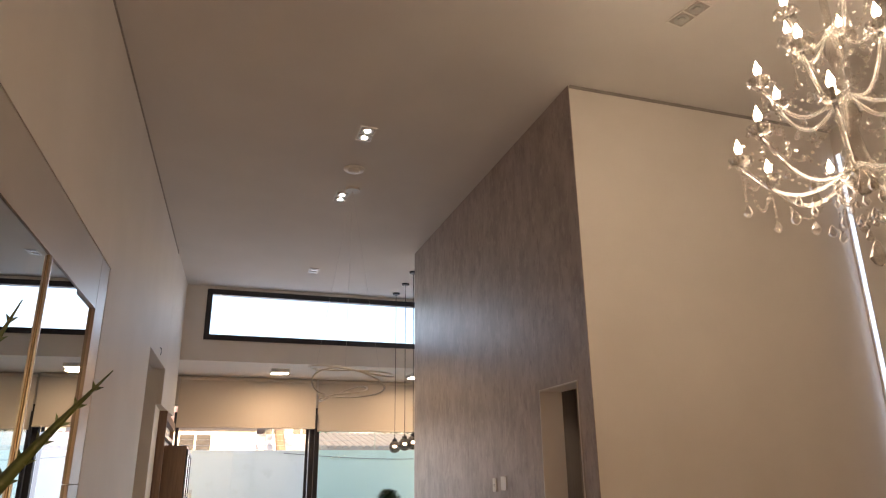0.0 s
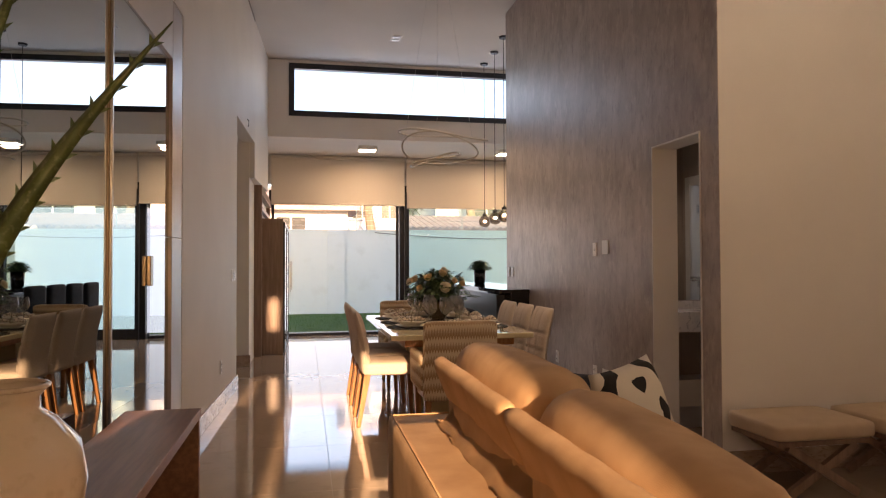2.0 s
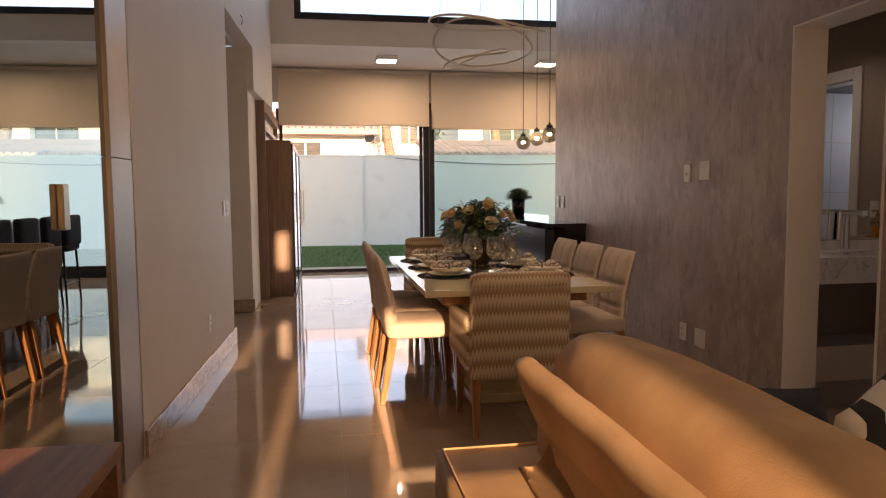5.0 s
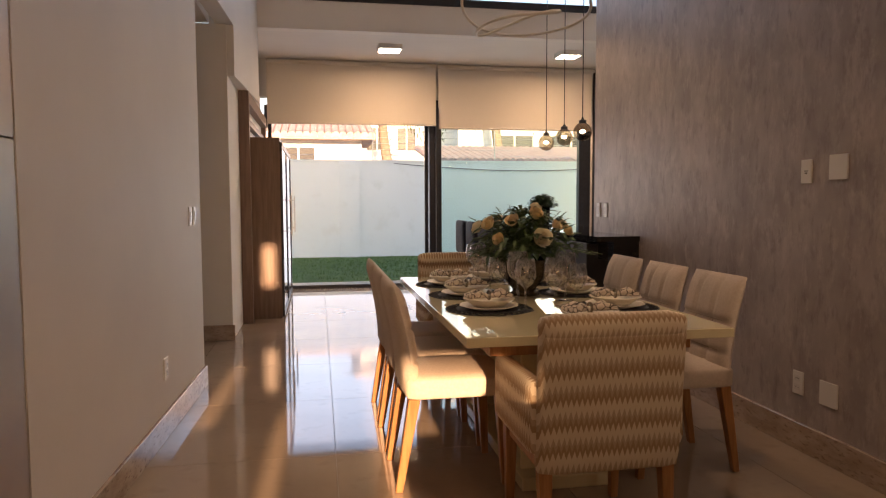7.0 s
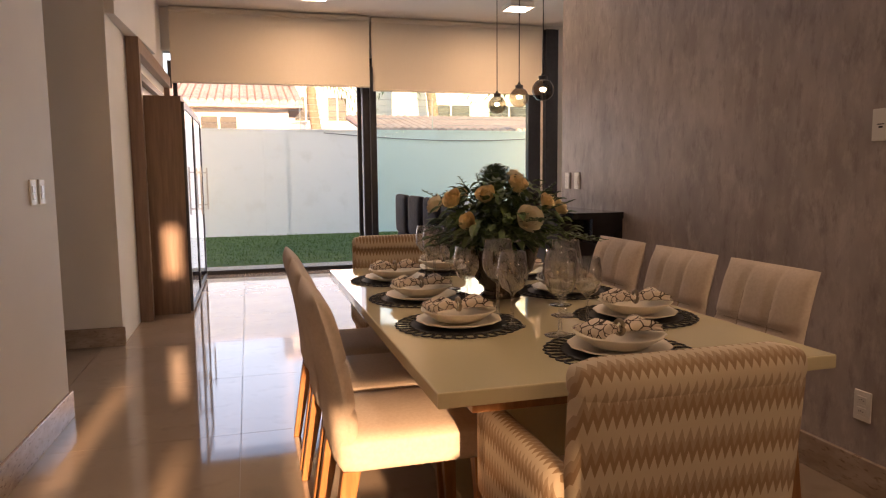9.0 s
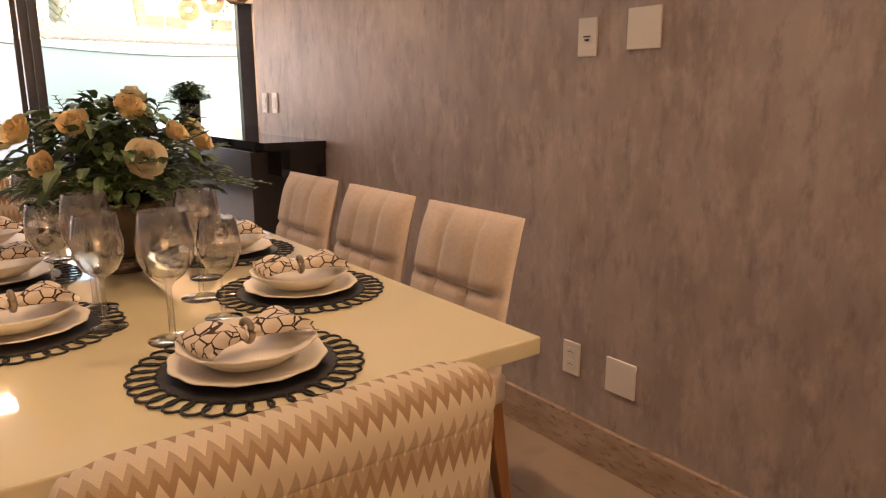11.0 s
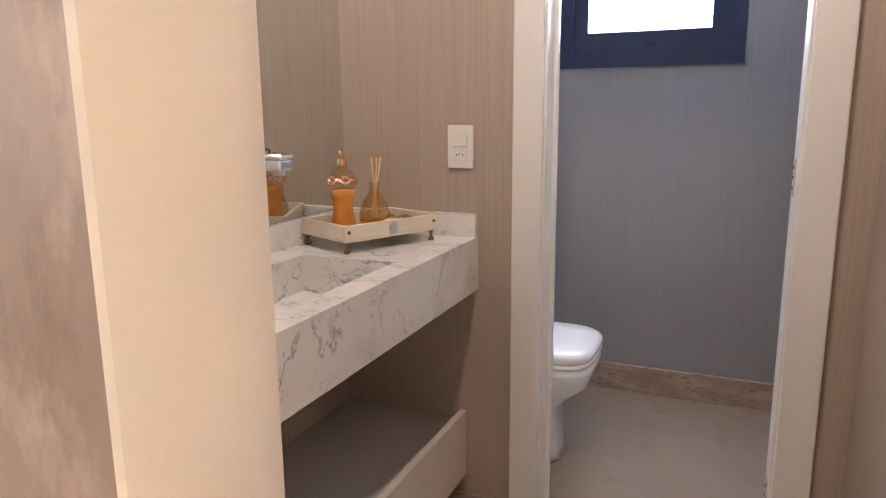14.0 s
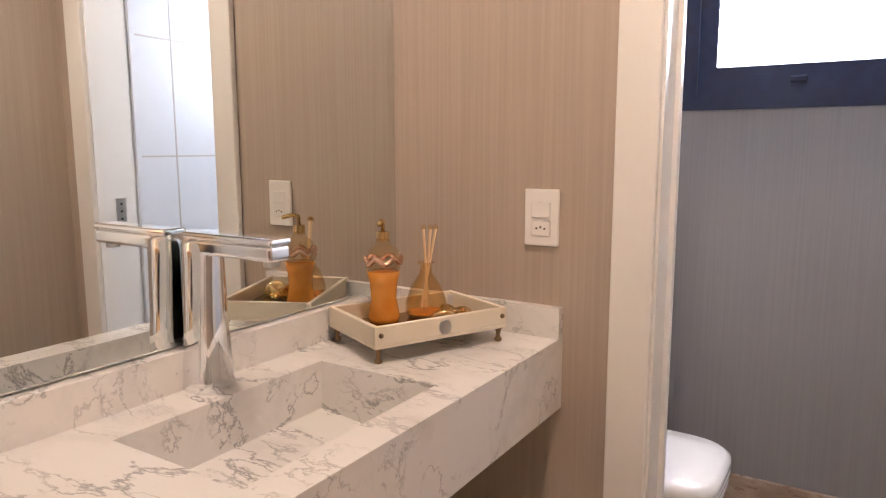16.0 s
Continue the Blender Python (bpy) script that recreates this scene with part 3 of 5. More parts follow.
def dining_chair(at, turn):
    """An upholstered chair; its sitter looks along +y."""
    c = thing("dining_chair", "beige linen dining chair with grid-stitched back and honey wood legs", "chair", "chairs round the table", at, turn)
    part("seat", pad(0.46, 0.47, 0.10, 0.025, at=(0, 0.0, 0.455), puff=0.012), FABRIC, c, smooth=True)
    bm = bmesh.new()
    n, th = 28, 0.082
    grid = []
    nx = 24
    for face in (1, -1):
        rows = []
        for i in range(n + 1):
            s = i / n
            z = 0.43 + 0.485 * s
            yb = -0.205 - 0.075 * s * s - 0.012 * s
            row = []
            for k in range(nx + 1):
                u = 2 * k / nx - 1
                half = 0.225
                seam = min(abs(u - 0.33), abs(u + 0.33)) < 0.03 or abs(s - 0.5714) < 0.02 or abs(s - 0.2857) < 0.02
                edge = (1 - abs(u) ** 8) * (1 - max(0.0, (s - 0.8) / 0.2) ** 3 * 0.8)
                bul = (th / 2) * edge * (1.0 if face < 0 else (0.55 if seam else 1.0)) * face
                row.append(bm.verts.new((u * half * (1 - 0.03 * s), yb + bul, z)))
            rows.append(row)
        for i in range(n):
            for k in range(nx):
                f = (rows[i][k], rows[i][k + 1], rows[i + 1][k + 1], rows[i + 1][k])
                bm.faces.new(f if face < 0 else f[::-1])
        grid.append(rows)
    a, b = grid
    rim = [(a[i][0], a[i + 1][0], b[i + 1][0], b[i][0]) for i in range(n)] + [(a[i][nx], b[i][nx], b[i + 1][nx], a[i + 1][nx]) for i in range(n)]
    rim += [(a[n][k], b[n][k], b[n][k + 1], a[n][k + 1]) for k in range(nx)][::1] + [(a[0][k], a[0][k + 1], b[0][k + 1], b[0][k]) for k in range(nx)]
    for f in rim:
        bm.faces.new(f[::-1])
    part("backrest", bm, FABRIC, c, smooth=True)
    sm = bmesh.new()
    for u in (-0.075, 0.075):
        pts = [(u, -0.205 - 0.075 * s * s - 0.012 * s + 0.0232, 0.43 + 0.485 * s) for s in [i / 14 for i in range(1, 12)]]
        pipe(pts, 0.0022, sm, 5)
    for s in (0.2857, 0.5714):
        pipe([(x, -0.205 - 0.075 * s * s - 0.012 * s + 0.0232, 0.43 + 0.485 * s) for x in (-0.15, 0, 0.15)], 0.0019, sm, 5)
    part("seam", sm, STITCH, c, "stitched grid seams")
    for lx, ly, ox, oy in ((-0.19, 0.19, -0.005, 0.02), (0.19, 0.19, 0.005, 0.02), (-0.19, -0.20, -0.005, -0.07), (0.19, -0.20, 0.005, -0.07)):
        leg(lx, ly, 0.41, ox, oy, c)
    return c


first = dining_chair((1.74, 4.49, 0), 90)
for y in (5.0, 5.52):
    copy_thing(first, pose(1.74, y, 0, 0, 0, 90))
for y in (4.55, 5.05, 5.55):
    copy_thing(first, pose(0.70, y, 0, 0, 0, -90))


def arm_chair(at, turn):
    c = thing("head_armchair", "zigzag-patterned upholstered armchair at the head of the table", "armchair", "armchairs at the table heads", at, turn)
    part("seat", pad(0.50, 0.50, 0.12, 0.03, at=(0, 0.02, 0.40), puff=0.015), FABRIC, c, "plain beige linen seat", True)
    bk = pad(0.535, 0.075, 0.555, 0.03, at=(0, 0, 0.19))
    part("backrest", bk, ZIGZAG, c, "", True, pose(0, -0.24, 0.40, 5, 0, 0))
    part("top_roll", pad(0.535, 0.10, 0.09, 0.04, at=(0, -0.272, 0.838)), ZIGZAG, c, "", True)
    for s in (-1, 1):
        part("armrest", pad(0.065, 0.50, 0.27, 0.03, at=(s * 0.262, 0.0, 0.515)), ZIGARM, c, "", True)
    part("seat_frame", box(-0.24, 0.24, -0.20, 0.23, 0.31, 0.35), LEGWOOD, c)
    for lx, ly, ox, oy in ((-0.23, 0.21, 0, 0.01), (0.23, 0.21, 0, 0.01), (-0.23, -0.22, 0, -0.03), (0.23, -0.22, 0, -0.03)):
        leg(lx, ly, 0.37, ox, oy, c)
    return c


head = arm_chair((1.10, 3.92, 0), 0)
copy_thing(head, pose(1.10, 6.28, 0, 0, 0, 180))

# ---- sofa ----
s = thing("sofa", "tan suede sofa seen from behind with loose back cushions", "sofa")
part("rear_base", pad(0.36, 2.30, 0.50, 0.025, at=(0.57, 0.93, 0.335)), SUEDE, s, "", True)
bm = bmesh.new()
for sx0, sx1 in ((0.415, 0.725),):
    pipe([(sx0, -0.19, 0.583), (sx0, 2.05, 0.583), (sx1, 2.05, 0.583)], 0.004, bm, 6)
part("seam", bm, SUEDE, s, "piped edge seam", True)
part("seat", pad(0.80, 2.25, 0.30, 0.06, at=(1.15, 0.93, 0.27), puff=0.02), SUEDE, s, "", True)
for fy, wide in ((1.40, 1.13), (0.295, 1.05)):
    bm = pad(0.065, wide, 0.21, 0.03, at=(0, fy, 0.105), cuts=22)
    for v in bm.verts:
        v.co.x += 0.006 * noise.noise(Vector((v.co.y * 9, v.co.z * 7, fy)))
    part("headrest_flap", bm, SUEDE, s, "folding suede headrest", True, pose(0.69, 0, 0.67, 0, -24, 0))
part("back_panel", pad(0.07, 2.2, 0.26, 0.02, at=(0.70, 0.90, 0.60)), SUEDE, s, "", True)
for cy, half, lean in ((1.42, 0.57, pose(0.79, 1.42, 0.685, 0, 8, 0)), (0.33, 0.48, pose(0.775, 0.33, 0.660, 2.5, 7, 0))):
    bm = pad(0.23, 2 * half, 0.50, 0.105, cuts=26)
    for v in bm.verts:
        u = v.co.y / half
        k = noise.noise(v.co * 4 + Vector((0, cy * 3, 0))) * 0.008
        pull = max(0.0, abs(u) - 0.55) / 0.45
        pleat = 0.010 * pull * math.sin(v.co.y * 95 + 22 * v.co.x + 9 * noise.noise(v.co * 6))
        v.co += Vector((k + pleat, 0, k + 0.6 * pleat))
        v.co.x += 0.028 * (1 - u * u) * (1 if v.co.x > 0 else -1)
        if v.co.z > 0:
            v.co.z += 0.012 * (1 - u * u) - 0.030 * pull * pull
    cu = part("back_cushion", bm, SUEDE, s, "plump loose cushion", True, lean)
    for side in (-1, 1):
        pts = []
        for n in range(17):
            u = 0.84 * (n / 8 - 1)
            pull = max(0.0, abs(u) - 0.55) / 0.45
            pts.append((side * (0.080 + 0.028 * (1 - u * u)), u * half, 0.214 + 0.012 * (1 - u * u) - 0.030 * pull * pull))
        part("seam", pipe(pts, 0.0055, seg=6), SUEDE, cu, "", True, lean)
# slack cover between the base and the raised headrests
bm = bmesh.new()
rows = []
for i in range(61):
    y = -0.20 + 2.06 * i / 60
    w = noise.noise(Vector((y * 5, 1.7, 0)))
    rows.append([bm.verts.new((0.575 + 0.02 * w + 0.115 * q, y, 0.586 + 0.012 * math.sin(q * 9 + 5 * w) * (1 - q) + 0.115 * q * q + 0.012 * w * q)) for q in [k / 8 for k in range(9)]])
for a, b in zip(rows, rows[1:]):
    for k in range(8):
        bm.faces.new((a[k], a[k + 1], b[k + 1], b[k]))
bmesh.ops.solidify(bm, geom=bm.faces[:], thickness=0.006)
part("slack_cover", bm, SUEDE, s, "creased slack suede behind the headrests", True)
part("armrest", pad(0.9, 0.22, 0.48, 0.05, at=(1.2, 1.98, 0.34)), SUEDE, s, "", True)
part("armrest", pad(0.9, 0.22, 0.48, 0.05, at=(1.2, -0.28, 0.34)), SUEDE, s, "", True)
for fx in (0.47, 1.5):
    for fy in (-0.1, 1.95):
        part("foot", box(fx - 0.04, fx + 0.04, fy - 0.04, fy + 0.04, 0, 0.10), LEGWOOD, s)

# ---- wall plates ----
def plate(at, w, h, wall, label, mod="switch"):
    """A white plate; wall gives the way it faces: 'x-', 'x+' or 'y-'."""
    turn = {"x-": -90, "x+": 90, "y-": 0}[wall]
    if wall == "x+":
        at, turn = WEST @ Vector(at), turn - SKEW
    c = thing("wall_plate", label, "wall plate", "", at, turn)
    part("cover", box(-w / 2, w / 2, -0.009, 0, -h / 2, h / 2, bevel=0.003), TRIM, c)
    if mod == "switch":
        part("rocker", box(-0.021, 0.021, -0.013, -0.009, -0.002, 0.030, bevel=0.002), PORCELAIN, c)
        part("rocker", box(-0.021, 0.021, -0.012, -0.009, -0.034, -0.005, bevel=0.002), PORCELAIN, c)
    if mod in ("socket", "both"):
        for dz in ((0.022, -0.022) if mod == "socket" else (-0.022,)):
            part("socket", box(-0.021, 0.021, -0.0115, -0.009, dz - 0.016, dz + 0.016, bevel=0.002), PORCELAIN, c)
            bm = bmesh.new()
            for k, dx in enumerate((-0.009, 0, 0.009)):
                tube((dx, -0.0125, dz + (0.003 if k == 1 else 0)), (dx, -0.0108, dz + (0.003 if k == 1 else 0)), 0.0022, bm=bm, seg=8)
            tagged(part("pin_holes", bm, BLACK, c), kind="stuff")
    if mod == "both":
        part("rocker", box(-0.021, 0.021, -0.013, -0.009, 0.0, 0.032, bevel=0.002), PORCELAIN, c)
    if mod == "slot":
        part("slot", box(-0.014, 0.014, -0.0105, -0.009, 0.0, 0.004), BLACK, c)
        part("mark", box(-0.008, 0.008, -0.0105, -0.009, -0.012, -0.005), BLACK, c)


plate((XR, 4.498, 1.41), 0.076, 0.118, "x-", "white plate with a narrow slot on the mottled wallpaper", "slot")
plate((XR, 4.284, 1.423), 0.118, 0.118, "x-", "square blank white cover on the mottled wallpaper", "")
plate((XR, 4.511, 0.341), 0.076, 0.118, "x-", "white double socket low on the mottled wallpaper", "socket")
plate((XR, 4.298, 0.337), 0.118, 0.118, "x-", "square blank white cover low on the wallpaper", "")
plate((XR, 5.43, 0.36), 0.076, 0.118, "x-", "white double socket low on the mottled wallpaper", "socket")
plate((XR, 7.09, 1.19), 0.076, 0.118, "x-", "white light switch near the wall's end", "switch")
plate((XR, 6.94, 1.19), 0.076, 0.118, "x-", "white light switch near the wall's end", "switch")
plate((XL, 6.13, 1.18), 0.076, 0.118, "x+", "white light switch on the plaster wall", "switch")
plate((XL, 6.01, 1.18), 0.076, 0.118, "x+", "white light switch on the plaster wall", "switch")
plate((XL, 5.318, 0.37), 0.076, 0.118, "x+", "white double socket low on the plaster wall", "socket")
plate((LX, 3.752, 1.158), 0.076, 0.118, "x-", "white switch and socket plate beside the basin", "both")

# ---- tall cabinet and wooden portal by the garden ----
c = thing("display_cabinet", "tall taupe wood cabinet with glass doors and long steel handles", "cabinet", "", (-0.43, 10.25, 0))
part("back_panel", box(-0.18, -0.16, -1.15, 1.10, 0, 1.96), WOOD, c)
for a in (-1.15, 1.07):
    part("side_panel", box(-0.16, 0.13, a, a + 0.03, 0, 1.96), WOOD, c)
part("top", box(-0.16, 0.13, -1.12, 1.07, 1.93, 1.96), WOOD, c)
part("plinth", box(-0.16, 0.13, -1.12, 1.07, 0, 0.08), WOOD, c)
for z in (0.5, 0.9, 1.3, 1.6):
    part("shelf", box(-0.16, 0.11, -1.12, 1.07, z, z + 0.02), WOOD, c)
for a, b in ((-1.15, -0.03), (-0.02, 1.10)):
    d = part("door", boxes((0.13, 0.155, a, a + 0.05, 0.02, 1.91), (0.13, 0.155, b - 0.05, b, 0.02, 1.91), (0.13, 0.155, a + 0.05, b - 0.05, 0.02, 0.07), (0.13, 0.155, a + 0.05, b - 0.05, 1.86, 1.91)), BLACK, c, "black-framed glass door")
    part("pane", box(0.138, 0.146, a + 0.05, b - 0.05, 0.07, 1.86), BLACKGLOSS, d)
    hy = b - 0.03 if a < 0 else a + 0.03
    part("handle", boxes((0.195, 0.212, hy - 0.008, hy + 0.008, 0.85, 1.35), (0.155, 0.195, hy - 0.006, hy + 0.006, 0.90, 0.915), (0.155, 0.195, hy - 0.006, hy + 0.006, 1.285, 1.30)), STEEL, d, "long brushed steel handle")
c = thing("wooden_portal", "taupe wood door portal with a sliding track on the wall", "door frame")
part("jamb", box(XL, -0.585, 8.82, 8.90, 0, 2.41, bevel=0.003), WOOD, c)
part("jamb", box(XL, -0.60, 11.3, 11.38, 0, 2.41, bevel=0.003), WOOD, c)
part("lintel", box(XL, -0.585, 8.90, 11.3, 2.29, 2.41, bevel=0.003), WOOD, c)
part("panel", box(XL, -0.66, 8.90, 11.3, 0, 2.29), TRIM, c, "white inner panel")
part("track", box(XL + 0.03, -0.60, 8.92, 11.28, 2.08, 2.14), BLACK, c, "black sliding track")
c = thing("loose_cable", "thin grey cable end hanging from the wall", "cable")
part("cable", pipe([(XL + 0.0, 7.2, 3.0), (XL + 0.018, 7.2, 2.985), (XL + 0.02, 7.205, 2.94), (XL + 0.010, 7.21, 2.91)], 0.004), DARKGREY, c, m=WEST)

# ---- bar with stools ----
c = thing("bar_counter", "graphite bar counter with a glossy black top at the wall", "bar counter")
part("body", box(2.20, 2.49, 6.62, 9.5, 0, 0.93, bevel=0.003), DARKGREY, c)
part("worktop", boxes((2.15, 2.496, 6.30, 9.6, 0.96, 1.0), (2.496, 2.85, 7.22, 9.6, 0.96, 1.0)), BLACKGLOSS, c)
part("shelf_box", boxes((2.29, 2.495, 6.31, 6.60, 0.81, 0.96), (2.22, 2.49, 6.6, 9.45, 0.93, 0.96)), BLACKGLOSS, c, "glossy black end block")


def bar_stool(at, turn):
    c = thing("bar_stool", "navy upholstered bar stool on a dark frame", "bar stool", "stools at the bar", at, turn)
    part("seat", pad(0.42, 0.42, 0.10, 0.04, at=(0, 0, 0.68), puff=0.02), NAVY, c, "", True)
    part("backrest", pad(0.44, 0.07, 0.36, 0.03, at=(0, -0.20, 0.88), cuts=6), NAVY, c, "", True)
    for sx in (-0.17, 0.17):
        for sy in (-0.17, 0.17):
            part("leg", tube((sx * 1.15, sy * 1.15, 0), (sx, sy, 0.64), 0.011, 0.014), BLACK, c)
    for sy in (-0.18, 0.18):
        part("footrest", tube((-0.185, sy, 0.25), (0.185, sy, 0.25), 0.009), BLACK, c)
    return c


st = bar_stool((1.86, 7.25, 0), -90)
for y in (7.8, 8.35, 8.9):
    copy_thing(st, pose(1.86, y, 0, 0, 0, -90))

LEAF = mat("leaf_green", (0.025, 0.055, 0.016), (0.06, 0.11, 0.035), 0.5, 20)
FERN = mat("dark_leaf", (0.035, 0.07, 0.022), (0.085, 0.14, 0.045), 0.5, 18)


def leaf(bm, base, way, length, width, droop=0.2, seg=4):
    """One blade with a folded midrib."""
    way = Vector(way).normalized()
    side = way.cross(Vector((0, 0, 1)))
    side = side.normalized() if side.length > 0.05 else Vector((1, 0, 0))
    up = side.cross(way)
    prev = None
    for i in range(seg + 1):
        s = i / seg
        p = Vector(base) + way * (length * s) - Vector((0, 0, droop * length * s * s))
        w = width * math.sin(math.pi * min(0.98, 0.12 + 0.88 * s)) * 0.5
        row = [bm.verts.new(p + side * w + up * w * 0.35), bm.verts.new(p), bm.verts.new(p - side * w + up * w * 0.35)]
        if prev:
            bm.faces.new((prev[0], prev[1], row[1], row[0]))
            bm.faces.new((prev[1], prev[2], row[2], row[1]))
        prev = row


rnd = random.Random(5)
c = thing("potted_plant", "bushy green plant in a black pot on the bar", "plant", "", (2.54, 8.75, 1.0))
part("pot", lathe([(0.055, 0), (0.078, 0.005), (0.086, 0.215), (0.079, 0.215), (0.07, 0.19)]), BLACKGLOSS, c, "glossy black pot", True)
bm = bmesh.new()
for i in range(1000):
    a, e, r = rnd.uniform(0, 6.28), rnd.uniform(0.02, 1.5), rnd.uniform(0.04, 0.165)
    p = Vector((math.cos(a) * math.cos(e) * r, math.sin(a) * math.cos(e) * r, 0.20 + math.sin(e) * r * 0.85))
    leaf(bm, p, (math.cos(a), math.sin(a), rnd.uniform(-0.2, 1.2)), rnd.uniform(0.03, 0.055), 0.022, 0.3, 2)
part("foliage", bm, LEAF, c)
bm = bmesh.new()
for i in range(14):
    a = i * 0.45
    pipe([(0, 0, 0.12), (0.03 * math.cos(a), 0.03 * math.sin(a), 0.2), (0.08 * math.cos(a), 0.08 * math.sin(a), 0.27)], 0.002, bm, 5)
part("stem", bm, FERN, c)

# ---- pendants over the bar ----
SMOKE = pane("smoked_glass", (0.50, 0.45, 0.40))


def globe_pendant(x, y, z):
    c = thing("globe_pendant", "smoked glass globe pendant lamp on a black cord", "pendant lamp", "pendants over the bar", (x, y, z))
    p = part("globe", lathe([(0.03, 0.098), (0.07, 0.075), (0.098, 0.03), (0.104, -0.01), (0.09, -0.055), (0.055, -0.09), (0.001, -0.104)]), SMOKE, c, "smoked glass globe", True)
    p.visible_shadow = False
    part("cap", lathe([(0.04, 0.09), (0.042, 0.125), (0.02, 0.13), (0.006, 0.16), (0.0005, 0.16)]), BLACK, c, "black cap")
    part("cord", tube((0, 0, 0.15), (0, 0, (ZC - z) / 0.92), 0.005), BLACK, c, "black cord")
    part("canopy", lathe([(0.06, (ZC - z) / 0.92 - 0.03), (0.068, (ZC - z) / 0.92 - 0.005), (0.068, (ZC - z) / 0.92)]), BLACK, c)
    c.scale = (0.92, 0.92, 0.92)
    part("bulb", ball((0, 0, 0.005), 0.030, scale=(1, 1, 0.6)), BULB, c, "glowing bulb", True)


globe_pendant(2.78, 9.35, 1.96)
globe_pendant(2.78, 8.74, 1.97)
globe_pendant(2.72, 8.05, 1.96)

# ---- ring light over the table ----
RINGMAT = mat("ring_silver", (0.70, 0.66, 0.60), (0.74, 0.70, 0.64), 0.35, 8)
c = thing("ring_pendant", "looping thin white ring pendant light above the table", "pendant lamp", "", (1.24, 5.2, 2.42))
for k, (rx, ry, tx, ty, dz, ph) in enumerate(((0.42, 0.42, 9, 4, 0.08, 0), (0.36, 0.36, -14, 8, -0.05, 1), (0.24, 0.24, 6, -16, -0.14, 2))):
    m = pose(0.05 * math.cos(ph), 0.05 * math.sin(ph), dz, tx, ty, 0)
    pts = [m @ Vector((rx * math.cos(a), ry * math.sin(a), 0.02 * math.sin(2 * a))) for a in [2 * math.pi * i / 64 for i in range(64)]]
    part("ring", pipe(pts, 0.0085, closed=True), RINGMAT, c, "slim white ring", True)
for a in (0.3, 2.4, 4.5):
    part("wire", tube((0.38 * math.cos(a), 0.38 * math.sin(a), 0.07), (0, 0, ZC - 2.42), 0.0012, seg=6), STEEL, c)
part("canopy", lathe([(0.08, ZC - 2.45), (0.08, ZC - 2.42)]), TRIM, c)

# ---- ceiling fittings ----
def downlight(x, y, on, turn=0.0):
    c = thing("twin_downlight", "recessed square twin downlight with round reflectors" + ("" if on else ", switched off"), "ceiling light", "recessed downlights", (x, y, ZC), turn)
    part("frame", boxes((-0.075, 0.075, -0.14, -0.128, -0.006, 0), (-0.075, 0.075, 0.128, 0.14, -0.006, 0), (-0.075, -0.063, -0.128, 0.128, -0.006, 0), (0.063, 0.075, -0.128, 0.128, -0.006, 0), (-0.063, 0.063, -0.006, 0.006, -0.005, 0)), TRIM, c)
    part("backing", box(-0.063, 0.063, -0.128, 0.128, -0.002, 0), GREYLAC, c)
    for sy in (-0.066, 0.066):
        r = part("reflector", lathe([(0.052, -0.003), (0.052, -0.010), (0.045, -0.010), (0.03, -0.003)], at=(0, sy, 0)), STEEL, c, "", True)
        part("bulb", lathe([(0.001, -0.012), (0.026, -0.011), (0.026, -0.003)], at=(0, sy, 0)), LAMPGLOW if on else STEEL, c)


downlight(1.12, 3.93, True)
downlight(1.16, 5.45, True)
downlight(1.26, 8.40, False)
downlight(2.87, 1.60, False, 12)
c = thing("smoke_detector", "round white smoke detector on the ceiling", "smoke detector", "", (1.16, 4.70, ZC))
part("base", lathe([(0.001, -0.012), (0.10, -0.012), (0.105, 0)]), TRIM, c, "", True)
part("cap", lathe([(0.001, -0.04), (0.045, -0.038), (0.06, -0.012)]), TRIM, c, "", True)
for lx in (1.03, 3.44):
    c = thing("panel_lamp", "square surface-mounted ceiling lamp with a glowing diffuser", "ceiling light", "panel lamps by the garden", (lx, 10.42, 3.26))
    part("frame", boxes((-0.15, 0.15, -0.15, -0.135, -0.06, 0), (-0.15, 0.15, 0.135, 0.15, -0.06, 0), (-0.15, -0.135, -0.135, 0.135, -0.06, 0), (0.135, 0.15, -0.135, 0.135, -0.06, 0)), TRIM, c)
    part("diffuser", box(-0.135, 0.135, -0.135, 0.135, -0.055, -0.02), LAMPGLOW, c, "glowing diffuser")

# ---- crystal chandelier ----
CRYSTAL = pane("crystal", (0.94, 0.92, 0.89), 0.42)
ARMGLASS = glass("crystal_arm", (0.98, 0.96, 0.93), 0.08, 1.45)
ARMGLASS.node_tree.nodes["Principled BSDF"].inputs["Transmission Weight"].default_value = 0.82
c = thing("chandelier", "two-tier crystal chandelier with lit candle bulbs", "chandelier", "", (2.78, 0.54, 0.06))
stemp = part("stem", lathe([(0.02, 2.62), (0.05, 2.66), (0.09, 2.72), (0.05, 2.80), (0.03, 2.95), (0.06, 3.02), (0.03, 3.12), (0.022, 3.3), (0.05, 3.38), (0.02, 3.5), (0.015, 4.2), (0.012, ZC)], seg=20), CRYSTAL, c, "glass stem", True)
stemp.visible_shadow = False
part("canopy", lathe([(0.001, ZC - 0.05), (0.06, ZC - 0.04), (0.07, ZC)]), STEEL, c)
rnd = random.Random(11)


def drop(parent, at, r=0.016, name="drop"):
    bm = lathe([(0.0008, 0.0), (r * 0.5, -r * 0.6), (r, -r * 2.0), (r * 0.6, -r * 2.8), (0.0008, -r * 3.1)], seg=8, at=at)
    o = part(name, bm, CRYSTAL, parent)
    o.visible_shadow = False


